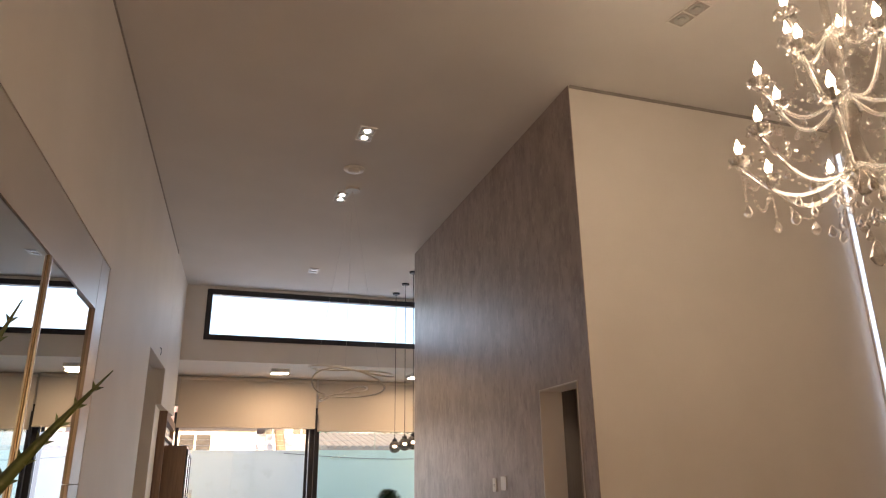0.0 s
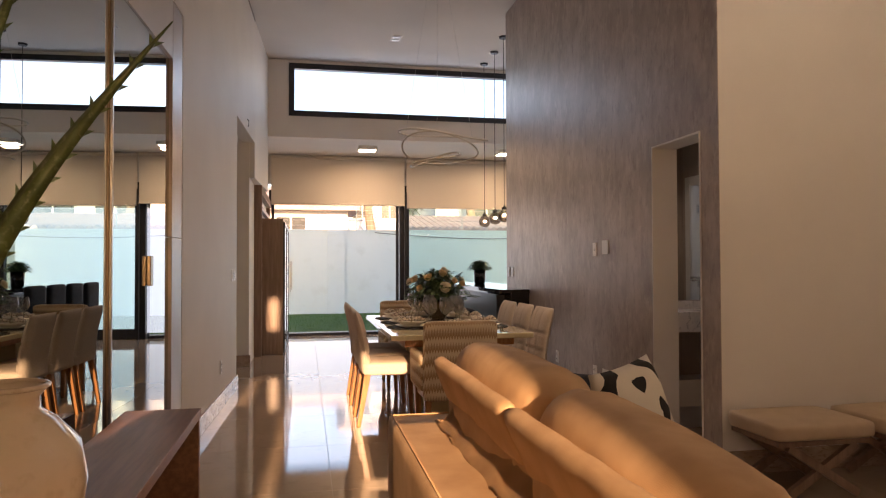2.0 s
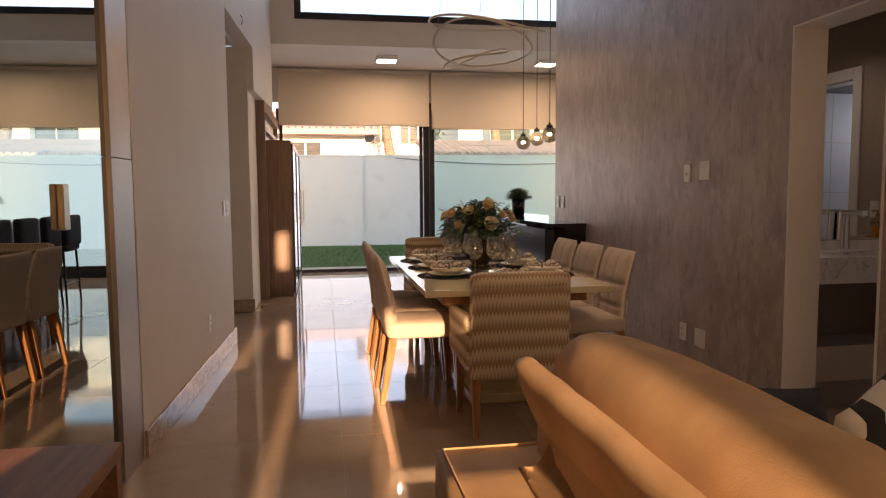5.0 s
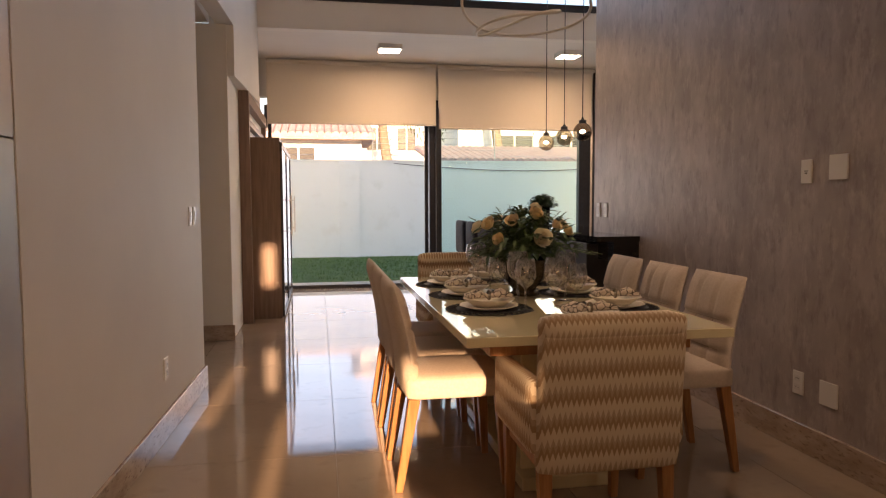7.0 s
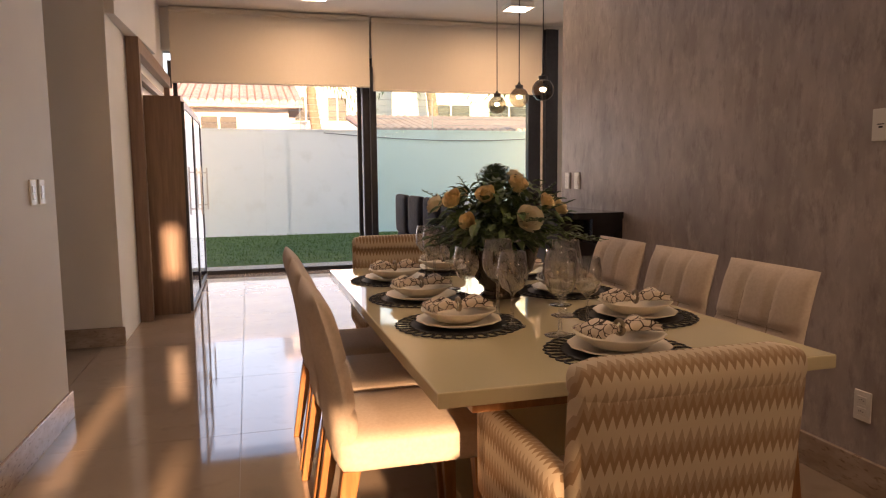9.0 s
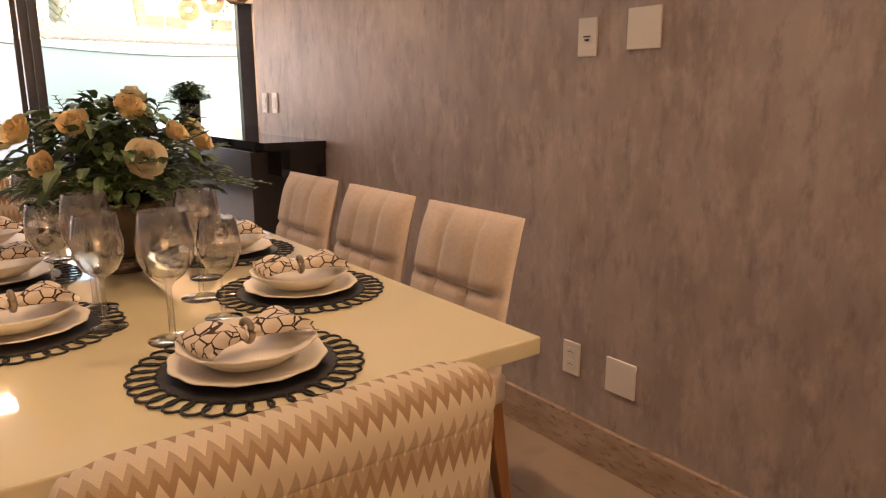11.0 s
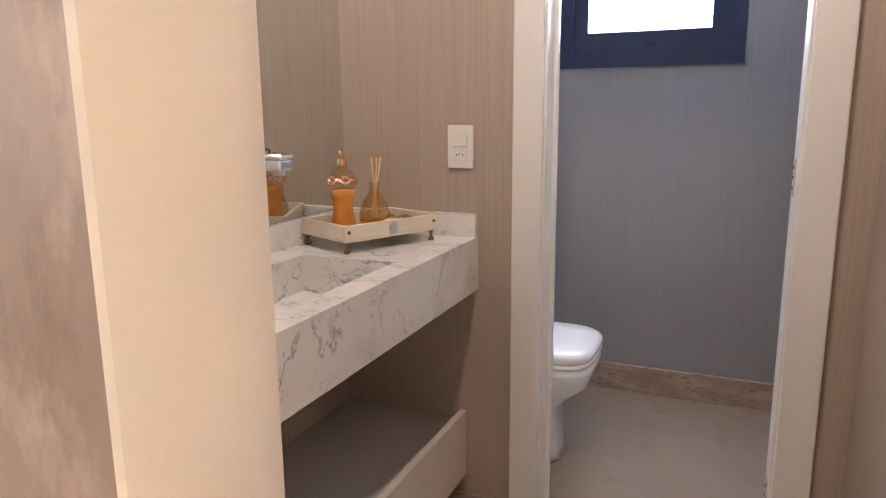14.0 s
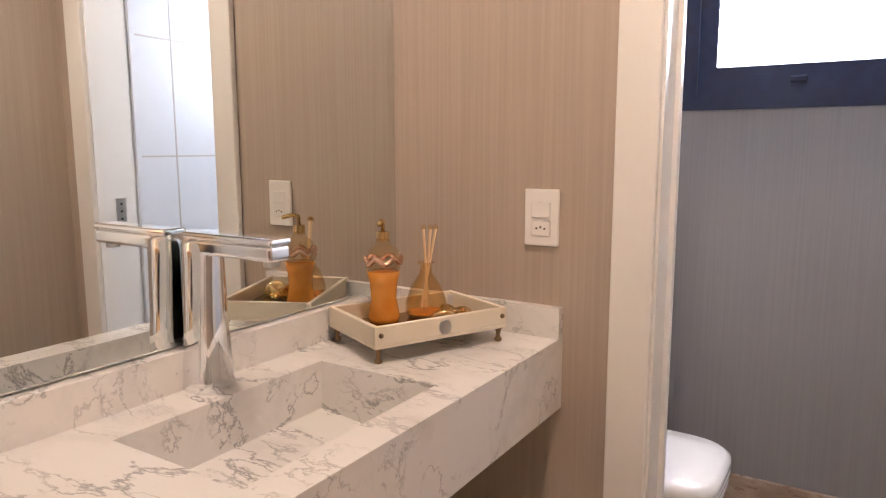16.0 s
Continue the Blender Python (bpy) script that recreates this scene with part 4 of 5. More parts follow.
for tier, (rad, zb, zr, count) in enumerate(((0.50, 2.93, 2.72, 9), (0.36, 3.30, 3.10, 7), (0.22, 3.62, 3.46, 5))):
    for i in range(count):
        a = 2 * math.pi * (i + 0.35 + 0.5 * tier) / count
        ux, uy = math.cos(a), math.sin(a)
        pts = []
        for k in range(13):
            s = k / 12
            pts.append((ux * rad * s, uy * rad * s, zr + 0.06 * math.cos(s * 3.2) - 0.10 * math.sin(s * math.pi) + (zb - zr - 0.0) * s * s))
        arm = part("arm", pipe(pts, 0.010, seg=8), ARMGLASS, c, "twisted crystal arm", True)
        arm.visible_shadow = False
        ex, ey, ez = pts[-1]
        bm = lathe([(0.012, 0), (0.04, 0.012), (0.058, 0.045), (0.054, 0.047), (0.036, 0.018), (0.001, 0.012)], seg=16, at=(ex, ey, ez))
        cup = part("bobeche", bm, CRYSTAL, c, "fluted crystal cup", True)
        cup.visible_shadow = False
        part("candle", tube((ex, ey, ez + 0.01), (ex, ey, ez + 0.075), 0.011), STEEL, c, "metal candle sleeve")
        o = part("bulb", lathe([(0.001, 0.155), (0.008, 0.135), (0.017, 0.11), (0.018, 0.095), (0.010, 0.075)], at=(ex, ey, ez), seg=12), BULB, c, "lit candle-shaped bulb", True)
        for k in range(6):
            b = 2 * math.pi * k / 6
            drop(c, (ex + 0.056 * math.cos(b), ey + 0.056 * math.sin(b), ez + 0.04), 0.010)
        bm = bmesh.new()
        for k in range(12):
            s = k / 11
            ball((ux * rad * (0.15 + 0.8 * s), uy * rad * (0.15 + 0.8 * s), zr + 0.05 + (zb - zr) * s - 0.10 * math.sin(s * math.pi)), 0.0085, bm, 6, 4)
        for k in range(9):
            ball((ex, ey, ez - 0.02 - 0.02 * k), 0.007, bm, 6, 4)
        ch = tagged(part("bead_chain", bm, CRYSTAL, c, "crystal bead chain"), kind="stuff")
        ch.visible_shadow = False
        drop(c, (ex, ey, ez - 0.20), 0.022)
        for k in range(3):
            drop(c, (ux * rad * (0.3 + 0.25 * k), uy * rad * (0.3 + 0.25 * k), zr - 0.02 - 0.03 * k + (zb - zr) * (0.3 + 0.25 * k) ** 2 - 0.07), 0.013)
        a2 = a + 2 * math.pi / count
        vx, vy = math.cos(a2), math.sin(a2)
        bm = bmesh.new()
        for k in range(1, 16):
            s = k / 16
            ball((rad * (ux * (1 - s) + vx * s), rad * (uy * (1 - s) + vy * s), ez + 0.03 - 0.22 * math.sin(math.pi * s)), 0.008, bm, 6, 4)
        fs = tagged(part("festoon", bm, CRYSTAL, c, "crystal bead festoon"), kind="stuff")
        fs.visible_shadow = False
        drop(c, (ux * rad * 0.55, uy * rad * 0.55, zr - 0.05), 0.018)
for i in range(9):
    a = i * 2 * math.pi / 9
    drop(c, (0.10 * math.cos(a), 0.10 * math.sin(a), 2.66), 0.02)
    drop(c, (0.05 * math.cos(a + 0.3), 0.05 * math.sin(a + 0.3), 2.52), 0.016)
drop(c, (0, 0, 2.40), 0.04, "finial")
for k in range(8):
    a = k * 0.785
    drop(c, (0.30 * math.cos(a), 0.30 * math.sin(a), 2.60), 0.024)
    drop(c, (0.16 * math.cos(a), 0.16 * math.sin(a), 2.50), 0.02)

# ---- table setting ----
BLACKMAT = mat("black_lace", (0.012, 0.012, 0.013), (0.02, 0.02, 0.021), 0.6, 60)
CREAMPLATE = mat("cream_porcelain", (0.80, 0.73, 0.61), (0.83, 0.76, 0.64), 0.45, 6, spec=0.35)


def placemat(at):
    c = thing("placemat", "round black placemat with a looped lace rim", "placemat", "place settings", at)
    part("disc", lathe([(0.001, 0), (0.155, 0), (0.157, 0.002), (0.155, 0.004), (0.001, 0.004)], seg=40), BLACKMAT, c)
    bm = bmesh.new()
    n = 34
    for k in range(n):
        a = 2 * math.pi * k / n
        m = Matrix.Rotation(a, 4, "Z") @ Matrix.Translation((0.178, 0, 0.003))
        pts = [m @ Vector((0.026 * math.cos(b), 0.021 * math.sin(b), 0)) for b in [2 * math.pi * i / 12 for i in range(12)]]
        pipe(pts, 0.0026, bm, 5, closed=True)
    part("lace_rim", bm, BLACKMAT, c, "looped black lace rim")
    return c


def plate_set(at):
    c = thing("dinner_plate", "stacked cream porcelain plate and bowl with scalloped rims", "plate", "place settings", at)
    for nm, r, z, h in (("plate", 0.138, 0.0, 0.016), ("bowl", 0.122, 0.014, 0.034)):
        bm = bmesh.new()
        rings = []
        prof = [(0.001, 0.0), (r * 0.6, 0.0), (r * 0.72, h * 0.3), (r, h), (r * 0.985, h + 0.003), (r * 0.7, h * 0.45), (r * 0.55, h * 0.28), (0.001, h * 0.28)]
        for pr, pz in prof:
            ring = []
            for k in range(48):
                a = 2 * math.pi * k / 48
                w = 1 + (0.018 * math.cos(12 * a) if pr > r * 0.9 else 0)
                ring.append(bm.verts.new((pr * w * math.cos(a), pr * w * math.sin(a), z + pz)))
            rings.append(ring)
        for p, q in zip(rings, rings[1:]):
            for k in range(48):
                bm.faces.new((p[k], p[(k + 1) % 48], q[(k + 1) % 48], q[k]))
        part(nm, bm, CREAMPLATE, c, "", True)
    return c


def napkin(at):
    c = thing("napkin", "net-patterned cloth napkin pulled through a ring", "napkin", "place settings", at)
    for s in (-1, 1):
        bm = bmesh.new()
        rows = []
        for i in range(11):
            u = i / 10
            row = []
            for k in range(17):
                b = 2 * math.pi * k / 16
                w = 0.014 + 0.052 * u ** 0.8
                hh = 0.012 + 0.012 * math.sin(u * 3.1)
                fold = 1 + 0.22 * math.sin(5 * b + 3 * u) * u
                row.append(bm.verts.new((s * (0.008 + 0.095 * u), w * math.cos(b) * fold, 0.022 + hh * (1 + math.sin(b)) * fold * 0.8)))
            rows.append(row)
        for p, q in zip(rows, rows[1:]):
            for k in range(16):
                bm.faces.new((p[k], p[k + 1], q[k + 1], q[k]))
        bm.faces.new(rows[-1][:16])
        part("fold", bm, NAPKIN, c, "", True)
    part("ring", pipe([(0, 0.019 * math.cos(b), 0.036 + 0.019 * math.sin(b)) for b in [2 * math.pi * i / 16 for i in range(16)]], 0.006, closed=True), BRONZE, c, "metal napkin ring", True)
    return c


def wine_glass(at, k=1.0):
    c = thing("wine_glass", "clear stemmed wine glass on the glass table", "wine glass", "glasses on the table", at)
    prof = [(0.001, 0.0), (0.033, 0.0), (0.034, 0.002), (0.012, 0.006), (0.0045, 0.012), (0.004, 0.09), (0.008, 0.098), (0.026, 0.112), (0.038, 0.14), (0.039, 0.165), (0.032, 0.215), (0.0312, 0.215), (0.0378, 0.165), (0.0365, 0.14), (0.025, 0.1145), (0.001, 0.103)]
    o = part("bowl_and_stem", lathe([(r * k * 1.28, z * k * 1.12) for r, z in prof], seg=28), WINEGLASS, c, "", True)
    o.visible_shadow = False
    return c


spots = [(1.49, 4.50, 90), (1.49, 5.03, 90), (1.49, 5.55, 90), (0.885, 4.56, -90), (0.885, 5.06, -90), (0.885, 5.56, -90), (1.20, 4.10, 0), (1.18, 5.80, 180)]
pm = pl = nk = gl = None
for x, y, w in spots:
    m0, m1 = pose(x, y, 0.7605, 0, 0, 0), pose(x, y, 0.7655, 0, 0, w)
    turnn = {90: -7, -90: 6, 0: 8, 180: 0}[w]
    m2 = pose(x, y, 0.792, 0, 0, turnn)
    if pm is None:
        pm, pl, nk = placemat((x, y, 0.7605)), plate_set((x, y, 0.7655)), napkin((x, y, 0.792))
        nk.matrix_basis = m2
    else:
        copy_thing(pm, m0), copy_thing(pl, m1), copy_thing(nk, m2)
for x, y, k in ((1.26, 4.40, 0.92), (1.13, 4.32, 1.08), (1.27, 4.58, 1.08), (1.04, 4.48, 1.0), (1.05, 4.64, 1.1), (1.26, 5.34, 1.0), (1.30, 5.22, 1.1), (1.02, 5.36, 1.05), (1.06, 5.24, 0.95), (1.27, 5.62, 1.05), (1.06, 5.66, 1.0), (1.34, 4.76, 0.95), (0.99, 4.80, 0.95)):
    if gl is None:
        gl = {}
    if k not in gl:
        gl[k] = wine_glass((x, y, 0.7605), k)
    else:
        copy_thing(gl[k], pose(x, y, 0.7605))

# flower arrangement
rnd = random.Random(21)
VASE = mat("mercury_glass", (0.16, 0.13, 0.10), (0.07, 0.055, 0.045), 0.22, 9, metal=0.8)
PETAL = mat("cream_petal", (0.80, 0.70, 0.50), (0.86, 0.80, 0.63), 0.6, 14)
YELLOW = mat("apricot_petal", (0.72, 0.54, 0.27), (0.82, 0.68, 0.42), 0.6, 14)
c = thing("flower_arrangement", "cream and apricot roses with fern leaves in a mercury glass bowl", "flowers", "", (1.19, 5.0, 0.7605))
c.scale = (1.12, 1.12, 1.22)
part("bowl", lathe([(0.06, 0), (0.075, 0.004), (0.055, 0.02), (0.06, 0.035), (0.115, 0.09), (0.138, 0.16), (0.145, 0.165), (0.135, 0.165), (0.11, 0.10)], seg=36), VASE, c, "aged mercury glass bowl", True)
bm = bmesh.new()
for i in range(900):
    a, e = rnd.uniform(0, 6.283), rnd.uniform(-0.15, 1.5)
    r = rnd.uniform(0.06, 0.205)
    p = Vector((math.cos(a) * math.cos(e) * r * 1.25, math.sin(a) * math.cos(e) * r * 1.25, 0.19 + max(-0.03, math.sin(e) * r)))
    leaf(bm, p, (math.cos(a), math.sin(a), rnd.uniform(-0.4, 1.1)), rnd.uniform(0.035, 0.06), rnd.uniform(0.022, 0.038), 0.4, 3)
part("foliage", bm, FERN, c, "dark green leaves")
for i in range(24):
    a, e = i * 0.82 + rnd.uniform(-0.3, 0.3), rnd.uniform(0.1, 1.1)
    bm = bmesh.new()
    L = rnd.uniform(0.17, 0.26)
    w = Vector((math.cos(a) * math.cos(e), math.sin(a) * math.cos(e), math.sin(e)))
    base = Vector((0.06 * math.cos(a), 0.06 * math.sin(a), 0.20)) + w * 0.06
    side = w.cross(Vector((0, 0, 1))).normalized()
    for k in range(11):
        s = k / 10
        p = base + w * L * s - Vector((0, 0, 0.05 * s * s))
        for sg in (-1, 1):
            leaf(bm, p, side * sg + w * 0.5, 0.05 * (1 - 0.75 * s), 0.010, 0.1, 2)
    pipe([base, base + w * L * 0.5 - Vector((0, 0, 0.012)), base + w * L - Vector((0, 0, 0.05))], 0.0015, bm, 5)
    part("fern_frond", bm, FERN, c)


def rose(at, way, r, material):
    bm = bmesh.new()
    way = Vector(way).normalized()
    m = Matrix.Translation(at) @ way.to_track_quat("Z", "Y").to_matrix().to_4x4()
    for ring, (n, rr, tilt) in enumerate(((4, 0.18, 0.12), (6, 0.36, 0.3), (7, 0.56, 0.48), (8, 0.78, 0.7), (9, 1.0, 0.95))):
        for k in range(n):
            a = 2 * math.pi * (k + 0.5 * ring) / n + rnd.uniform(-0.15, 0.15)
            q = Matrix.Rotation(a, 4, "Z")
            prev, tl, lift = None, tilt * rnd.uniform(0.8, 1.2), rnd.uniform(0.85, 1.15)
            for i in range(5):
                s = i / 4
                out = rr * r * (0.25 + 0.75 * math.sin(s * tl * 1.2 + 0.1))
                z = r * lift * (1.1 * math.cos(tl * 0.75)) * s ** 0.8
                wd = r * 0.52 * math.sin(math.pi * (0.18 + 0.66 * s)) * (0.6 + 0.5 * rr)
                row = [bm.verts.new(m @ (q @ Vector((out - 0.18 * wd * (1 if j else 0), j * wd, z)))) for j in (-1, 0, 1)]
                if prev:
                    bm.faces.new((prev[0], prev[1], row[1], row[0]))
                    bm.faces.new((prev[1], prev[2], row[2], row[1]))
                prev = row
    part("rose", bm, material, c, "", True)


for x, y, z, r, mm in ((0.02, -0.19, 0.25, 0.056, PETAL), (-0.09, -0.12, 0.32, 0.042, YELLOW), (0.02, -0.11, 0.345, 0.044, YELLOW), (-0.19, -0.10, 0.31, 0.042, YELLOW), (0.17, -0.10, 0.28, 0.036, YELLOW), (0.10, -0.15, 0.30, 0.035, YELLOW),
                       (-0.16, -0.16, 0.25, 0.036, YELLOW), (0.06, 0.02, 0.37, 0.04, PETAL), (0.10, 0.14, 0.31, 0.042, PETAL), (-0.08, 0.16, 0.31, 0.042, YELLOW), (-0.2, 0.06, 0.29, 0.045, PETAL), (0.2, 0.06, 0.30, 0.04, PETAL)):
    rose((x, y, z), (x, y, z - 0.14), r * 0.84, mm)

# ---- living corner: console, vase, aloe, cushions, benches ----
c = thing("console_table", "low warm brown wooden console with waterfall sides", "console table", "", (-0.60, 1.25, 0))
part("top", box(-0.16, 0.16, -0.83, 0.87, 0.60, 0.64, bevel=0.003), CONSOLEWOOD, c)
for a in (-0.83, 0.83):
    part("side_panel", box(-0.16, 0.155, a, a + 0.04, 0, 0.60, bevel=0.002), CONSOLEWOOD, c)
part("back_panel", box(-0.16, -0.14, -0.79, 0.83, 0.02, 0.60), CONSOLEWOOD, c)
part("lower_shelf", box(-0.14, 0.15, -0.79, 0.83, 0.08, 0.12), CONSOLEWOOD, c)

PEARL = mat("pearl_glass", (0.62, 0.50, 0.36), (0.70, 0.60, 0.47), 0.12, 5, c3=(0.55, 0.44, 0.30), coat=0.6)
c = thing("glass_vase", "bulbous pearly amber glass vase on the console", "vase", "", (-0.60, 0.47, 0.64))
part("body", lathe([(0.07, 0), (0.10, 0.01), (0.145, 0.10), (0.155, 0.18), (0.14, 0.26), (0.09, 0.315), (0.062, 0.335), (0.06, 0.36), (0.078, 0.385), (0.072, 0.385), (0.052, 0.36), (0.05, 0.33)], seg=40), PEARL, c, "", True)
part("rim", pipe([(0.075 * math.cos(a), 0.075 * math.sin(a), 0.385) for a in [2 * math.pi * i / 40 for i in range(40)]], 0.006, closed=True), PEARL, c, "rolled glass rim", True)
ALOE = mat("aloe_skin", (0.05, 0.085, 0.022), (0.10, 0.15, 0.05), 0.45, 25, c3=(0.16, 0.2, 0.09))
c = thing("aloe_plant", "spiny green aloe in a tall dark pot by the console", "plant", "", (-0.66, 0.13, 0.98))
part("pot", lathe([(0.12, -0.98), (0.16, -0.97), (0.20, -0.35), (0.19, -0.3), (0.175, -0.3), (0.17, -0.38), (0.001, -0.40)], seg=28), DARKGREY, c, "dark tall pot", True)
for tx, ty, tz, w in ((0.45, -0.01, 0.73, 0.040), (0.245, -0.03, 0.88, 0.040), (0.10, -0.10, 0.70, 0.034), (0.12, 0.05, 0.55, 0.034)):
    bm = bmesh.new()
    tip = Vector((tx, ty, tz))
    bend = Vector((-tx * 0.25, -ty * 0.2, 0.05))
    side = tip.cross(Vector((0.3, 1, 0.1))).normalized()
    N, rows = 26, []
    for i in range(N + 1):
        s = i / N
        p = tip * s + bend * math.sin(math.pi * s) - Vector((0, 0, 0.42)) * (1 - s)
        ww = w * (1 - s ** 1.6) + 0.0015
        th = tip.cross(side).normalized() * ww * 0.4
        rows.append([bm.verts.new(p + side * ww), bm.verts.new(p + th), bm.verts.new(p - side * ww), bm.verts.new(p - th)])
        if 1 < i < N and i % 1 == 0:
            for sg in (-1, 1):
                q = p + side * ww * sg
                d = tip.normalized() * 0.010
                v = [bm.verts.new(q - d), bm.verts.new(q + d * 0.3), bm.verts.new(q + side * sg * 0.012 + d * 0.9)]
                bm.faces.new(v)
    for a, b in zip(rows, rows[1:]):
        for k in range(4):
            bm.faces.new((a[k], a[(k + 1) % 4], b[(k + 1) % 4], b[k]))
    part("leaf", bm, ALOE, c, "", True)


def cushion(name, label, at, size, material, rx, ry, rz):
    c = thing(name, label, "cushion")
    bm = bmesh.new()
    n = 16
    sides = []
    for f in (1, -1):
        rows = []
        for i in range(n + 1):
            row = []
            for k in range(n + 1):
                u, v = 2 * i / n - 1, 2 * k / n - 1
                puff = ((1 - u ** 4) * (1 - v ** 4)) ** 0.6
                pinch = 1 - 0.06 * (1 - u * u) * abs(v) - 0.06 * (1 - v * v) * abs(u)
                row.append(bm.verts.new((u * size / 2 * pinch, f * 0.075 * puff, v * size / 2 * pinch)))
            rows.append(row)
        for i in range(n):
            for k in range(n):
                q = (rows[i][k], rows[i + 1][k], rows[i + 1][k + 1], rows[i][k + 1])
                bm.faces.new(q if f < 0 else q[::-1])
        sides.append(rows)
    bmesh.ops.remove_doubles(bm, verts=bm.verts[:], dist=0.0005)
    part("cover", bm, material, c, "", True)
    c.matrix_basis = pose(*at, rx, ry, rz)


cushion("ornament_cushion", "cream cushion with black ornaments leaning on the sofa arm", (1.361, 1.494, 0.64), 0.47, ORNAMENT, -18, -5, 34)
cushion("navy_cushion", "dark navy cushion behind the patterned one", (1.17, 1.70, 0.60), 0.44, NAVY, -16, 10, 14)

LEATHER = mat("beige_leather", (0.50, 0.38, 0.26), (0.55, 0.43, 0.30), 0.5, 9, bump=0.1, bscale=200)


def bench(at):
    c = thing("bench", "beige upholstered bench on crossed dark wooden legs", "bench", "benches at the cream wall", at)
    part("seat", pad(0.62, 0.46, 0.10, 0.03, at=(0, 0, 0.365), puff=0.012), LEATHER, c, "", True)
    part("seat_rail", box(-0.29, 0.29, -0.21, 0.21, 0.29, 0.316), WOOD, c)
    for sy in (-0.18, 0.18):
        for s in (-1, 1):
            bm = box(-0.022, 0.022, -0.016, 0.016, -0.24, 0.24)
            part("cross_leg", bm, WOOD, c, "", False, Matrix.Translation((0, sy + s * 0.006, 0.148)) @ Matrix.Rotation(s * radians(58), 4, "Y") @ Matrix.Diagonal((1, 1, 1.06, 1)))
    part("stretcher", tube((0, -0.18, 0.148), (0, 0.18, 0.148), 0.014), WOOD, c)
    return c


b1 = bench((2.80, 2.36, 0))
copy_thing(b1, pose(3.50, 2.36, 0))
RUG = mat("patterned_rug", (0.62, 0.58, 0.52), (0.05, 0.05, 0.05), 0.95, 5, low=0.52, high=0.55, bump=0.3, bscale=300)
c = thing("area_rug", "cream and black patterned rug before the benches", "rug")
part("pile", box(1.7, 4.3, -1.0, 2.05, 0.0, 0.012, bevel=0.004), RUG, c)

# ---- lavabo ----
c = thing("vanity_counter", "white veined marble vanity with an integrated rectangular basin", "vanity counter")
CZ, CY0, CY1 = 0.909, 3.702, 4.106
SX0, SX1, SY0, SY1 = 3.127, 3.543, 3.769, 4.022
for b in ((2.68, SX0, CY0 + 0.0202, CY1), (SX1, LX, CY0 + 0.0202, CY1), (SX0, SX1, CY0 + 0.0202, SY0), (SX0, SX1, SY1, CY1)):
    part("countertop_slab", box(*b, CZ - 0.03, CZ), MARBLE, c)
part("apron", box(2.68, LX, CY0, CY0 + 0.02, 0.757, CZ + 0.0004), MARBLE, c)
for b in ((SX0 - 0.015, SX0, SY0, SY1), (SX1, SX1 + 0.015, SY0, SY1), (SX0, SX1, SY1, SY1 + 0.015), (SX0, SX1, SY0 - 0.015, SY0)):
    part("basin_wall", box(*b, 0.778, CZ - 0.03), MARBLE, c)
bm = bmesh.new()
q = [(SX0, SY0, 0.79), (SX1, SY0, 0.79), (SX1, SY1, 0.818), (SX0, SY1, 0.818)]
top = [bm.verts.new(v) for v in q]
low = [bm.verts.new((v[0], v[1], 0.775)) for v in q]
bm.faces.new(top), bm.faces.new(low[::-1])
for i in range(4):
    bm.faces.new((low[i], low[(i + 1) % 4], top[(i + 1) % 4], top[i]))
part("basin_floor", bm, MARBLE, c)
part("backsplash", box(2.68, LX - 0.02, CY1, LY1 - 0.002, CZ - 0.03, 0.974), MARBLE, c)
part("side_splash", box(LX - 0.02, LX, CY0 + 0.001, LY1 - 0.002, CZ, 0.974), MARBLE, c)
c = thing("lower_shelf_unit", "beige lacquered low shelf under the vanity", "shelf")
part("board", box(2.68, LX, 3.758, LY1, 0.33, 0.355), GREYLAC, c)
part("front_board", box(2.68, LX, 3.738, 3.758, 0.178, 0.382), mat("cream_lacquer", (0.60, 0.52, 0.42), (0.63, 0.55, 0.45), 0.4, 3), c, "cream front board")
part("support", box(2.70, LX - 0.04, 3.80, LY1, 0, 0.33), GREYLAC, c)
c = thing("wall_mirror", "large frameless mirror above the marble backsplash", "mirror")
part("glass", box(2.70, LX - 0.004, LY1 - 0.012, LY1 - 0.006, 0.978, 2.55), MIRROR, c)
part("backing", box(2.70, LX - 0.004, LY1 - 0.006, LY1, 0.978, 2.55), DARKGREY, c)

c = thing("tall_tap", "tall chrome basin tap with a flat angular spout", "tap", "", (3.338, 4.082, CZ))
bm = bmesh.new()
rows = []
for z, w, d, oy in ((0, 0.036, 0.034, 0), (0.02, 0.035, 0.033, 0), (0.12, 0.029, 0.030, 0), (0.22, 0.024, 0.032, 0), (0.24, 0.024, 0.031, 0), (0.252, 0.021, 0.026, 0)):
    row = []
    for k in range(24):
        a = 2 * math.pi * k / 24
        ca, sa = math.cos(a), math.sin(a)
        row.append(bm.verts.new((w * math.copysign(abs(ca) ** 0.5, ca), oy + d * math.copysign(abs(sa) ** 0.5, sa), z)))
    rows.append(row)
for a, b in zip(rows, rows[1:]):
    for k in range(24):
        bm.faces.new((a[k], a[(k + 1) % 24], b[(k + 1) % 24], b[k]))
bm.faces.new(rows[0][::-1]), bm.faces.new(rows[-1])
part("body", bm, CHROME, c, "", True)
bm = box(-0.0225, 0.0225, -0.175, 0.0, 0.226, 0.2505, bevel=0.006, seg=3)
part("spout", bm, CHROME, c)
bm = box(-0.0225, 0.0225, -0.178, 0.024, 0.0, 0.012, bevel=0.005, seg=3)
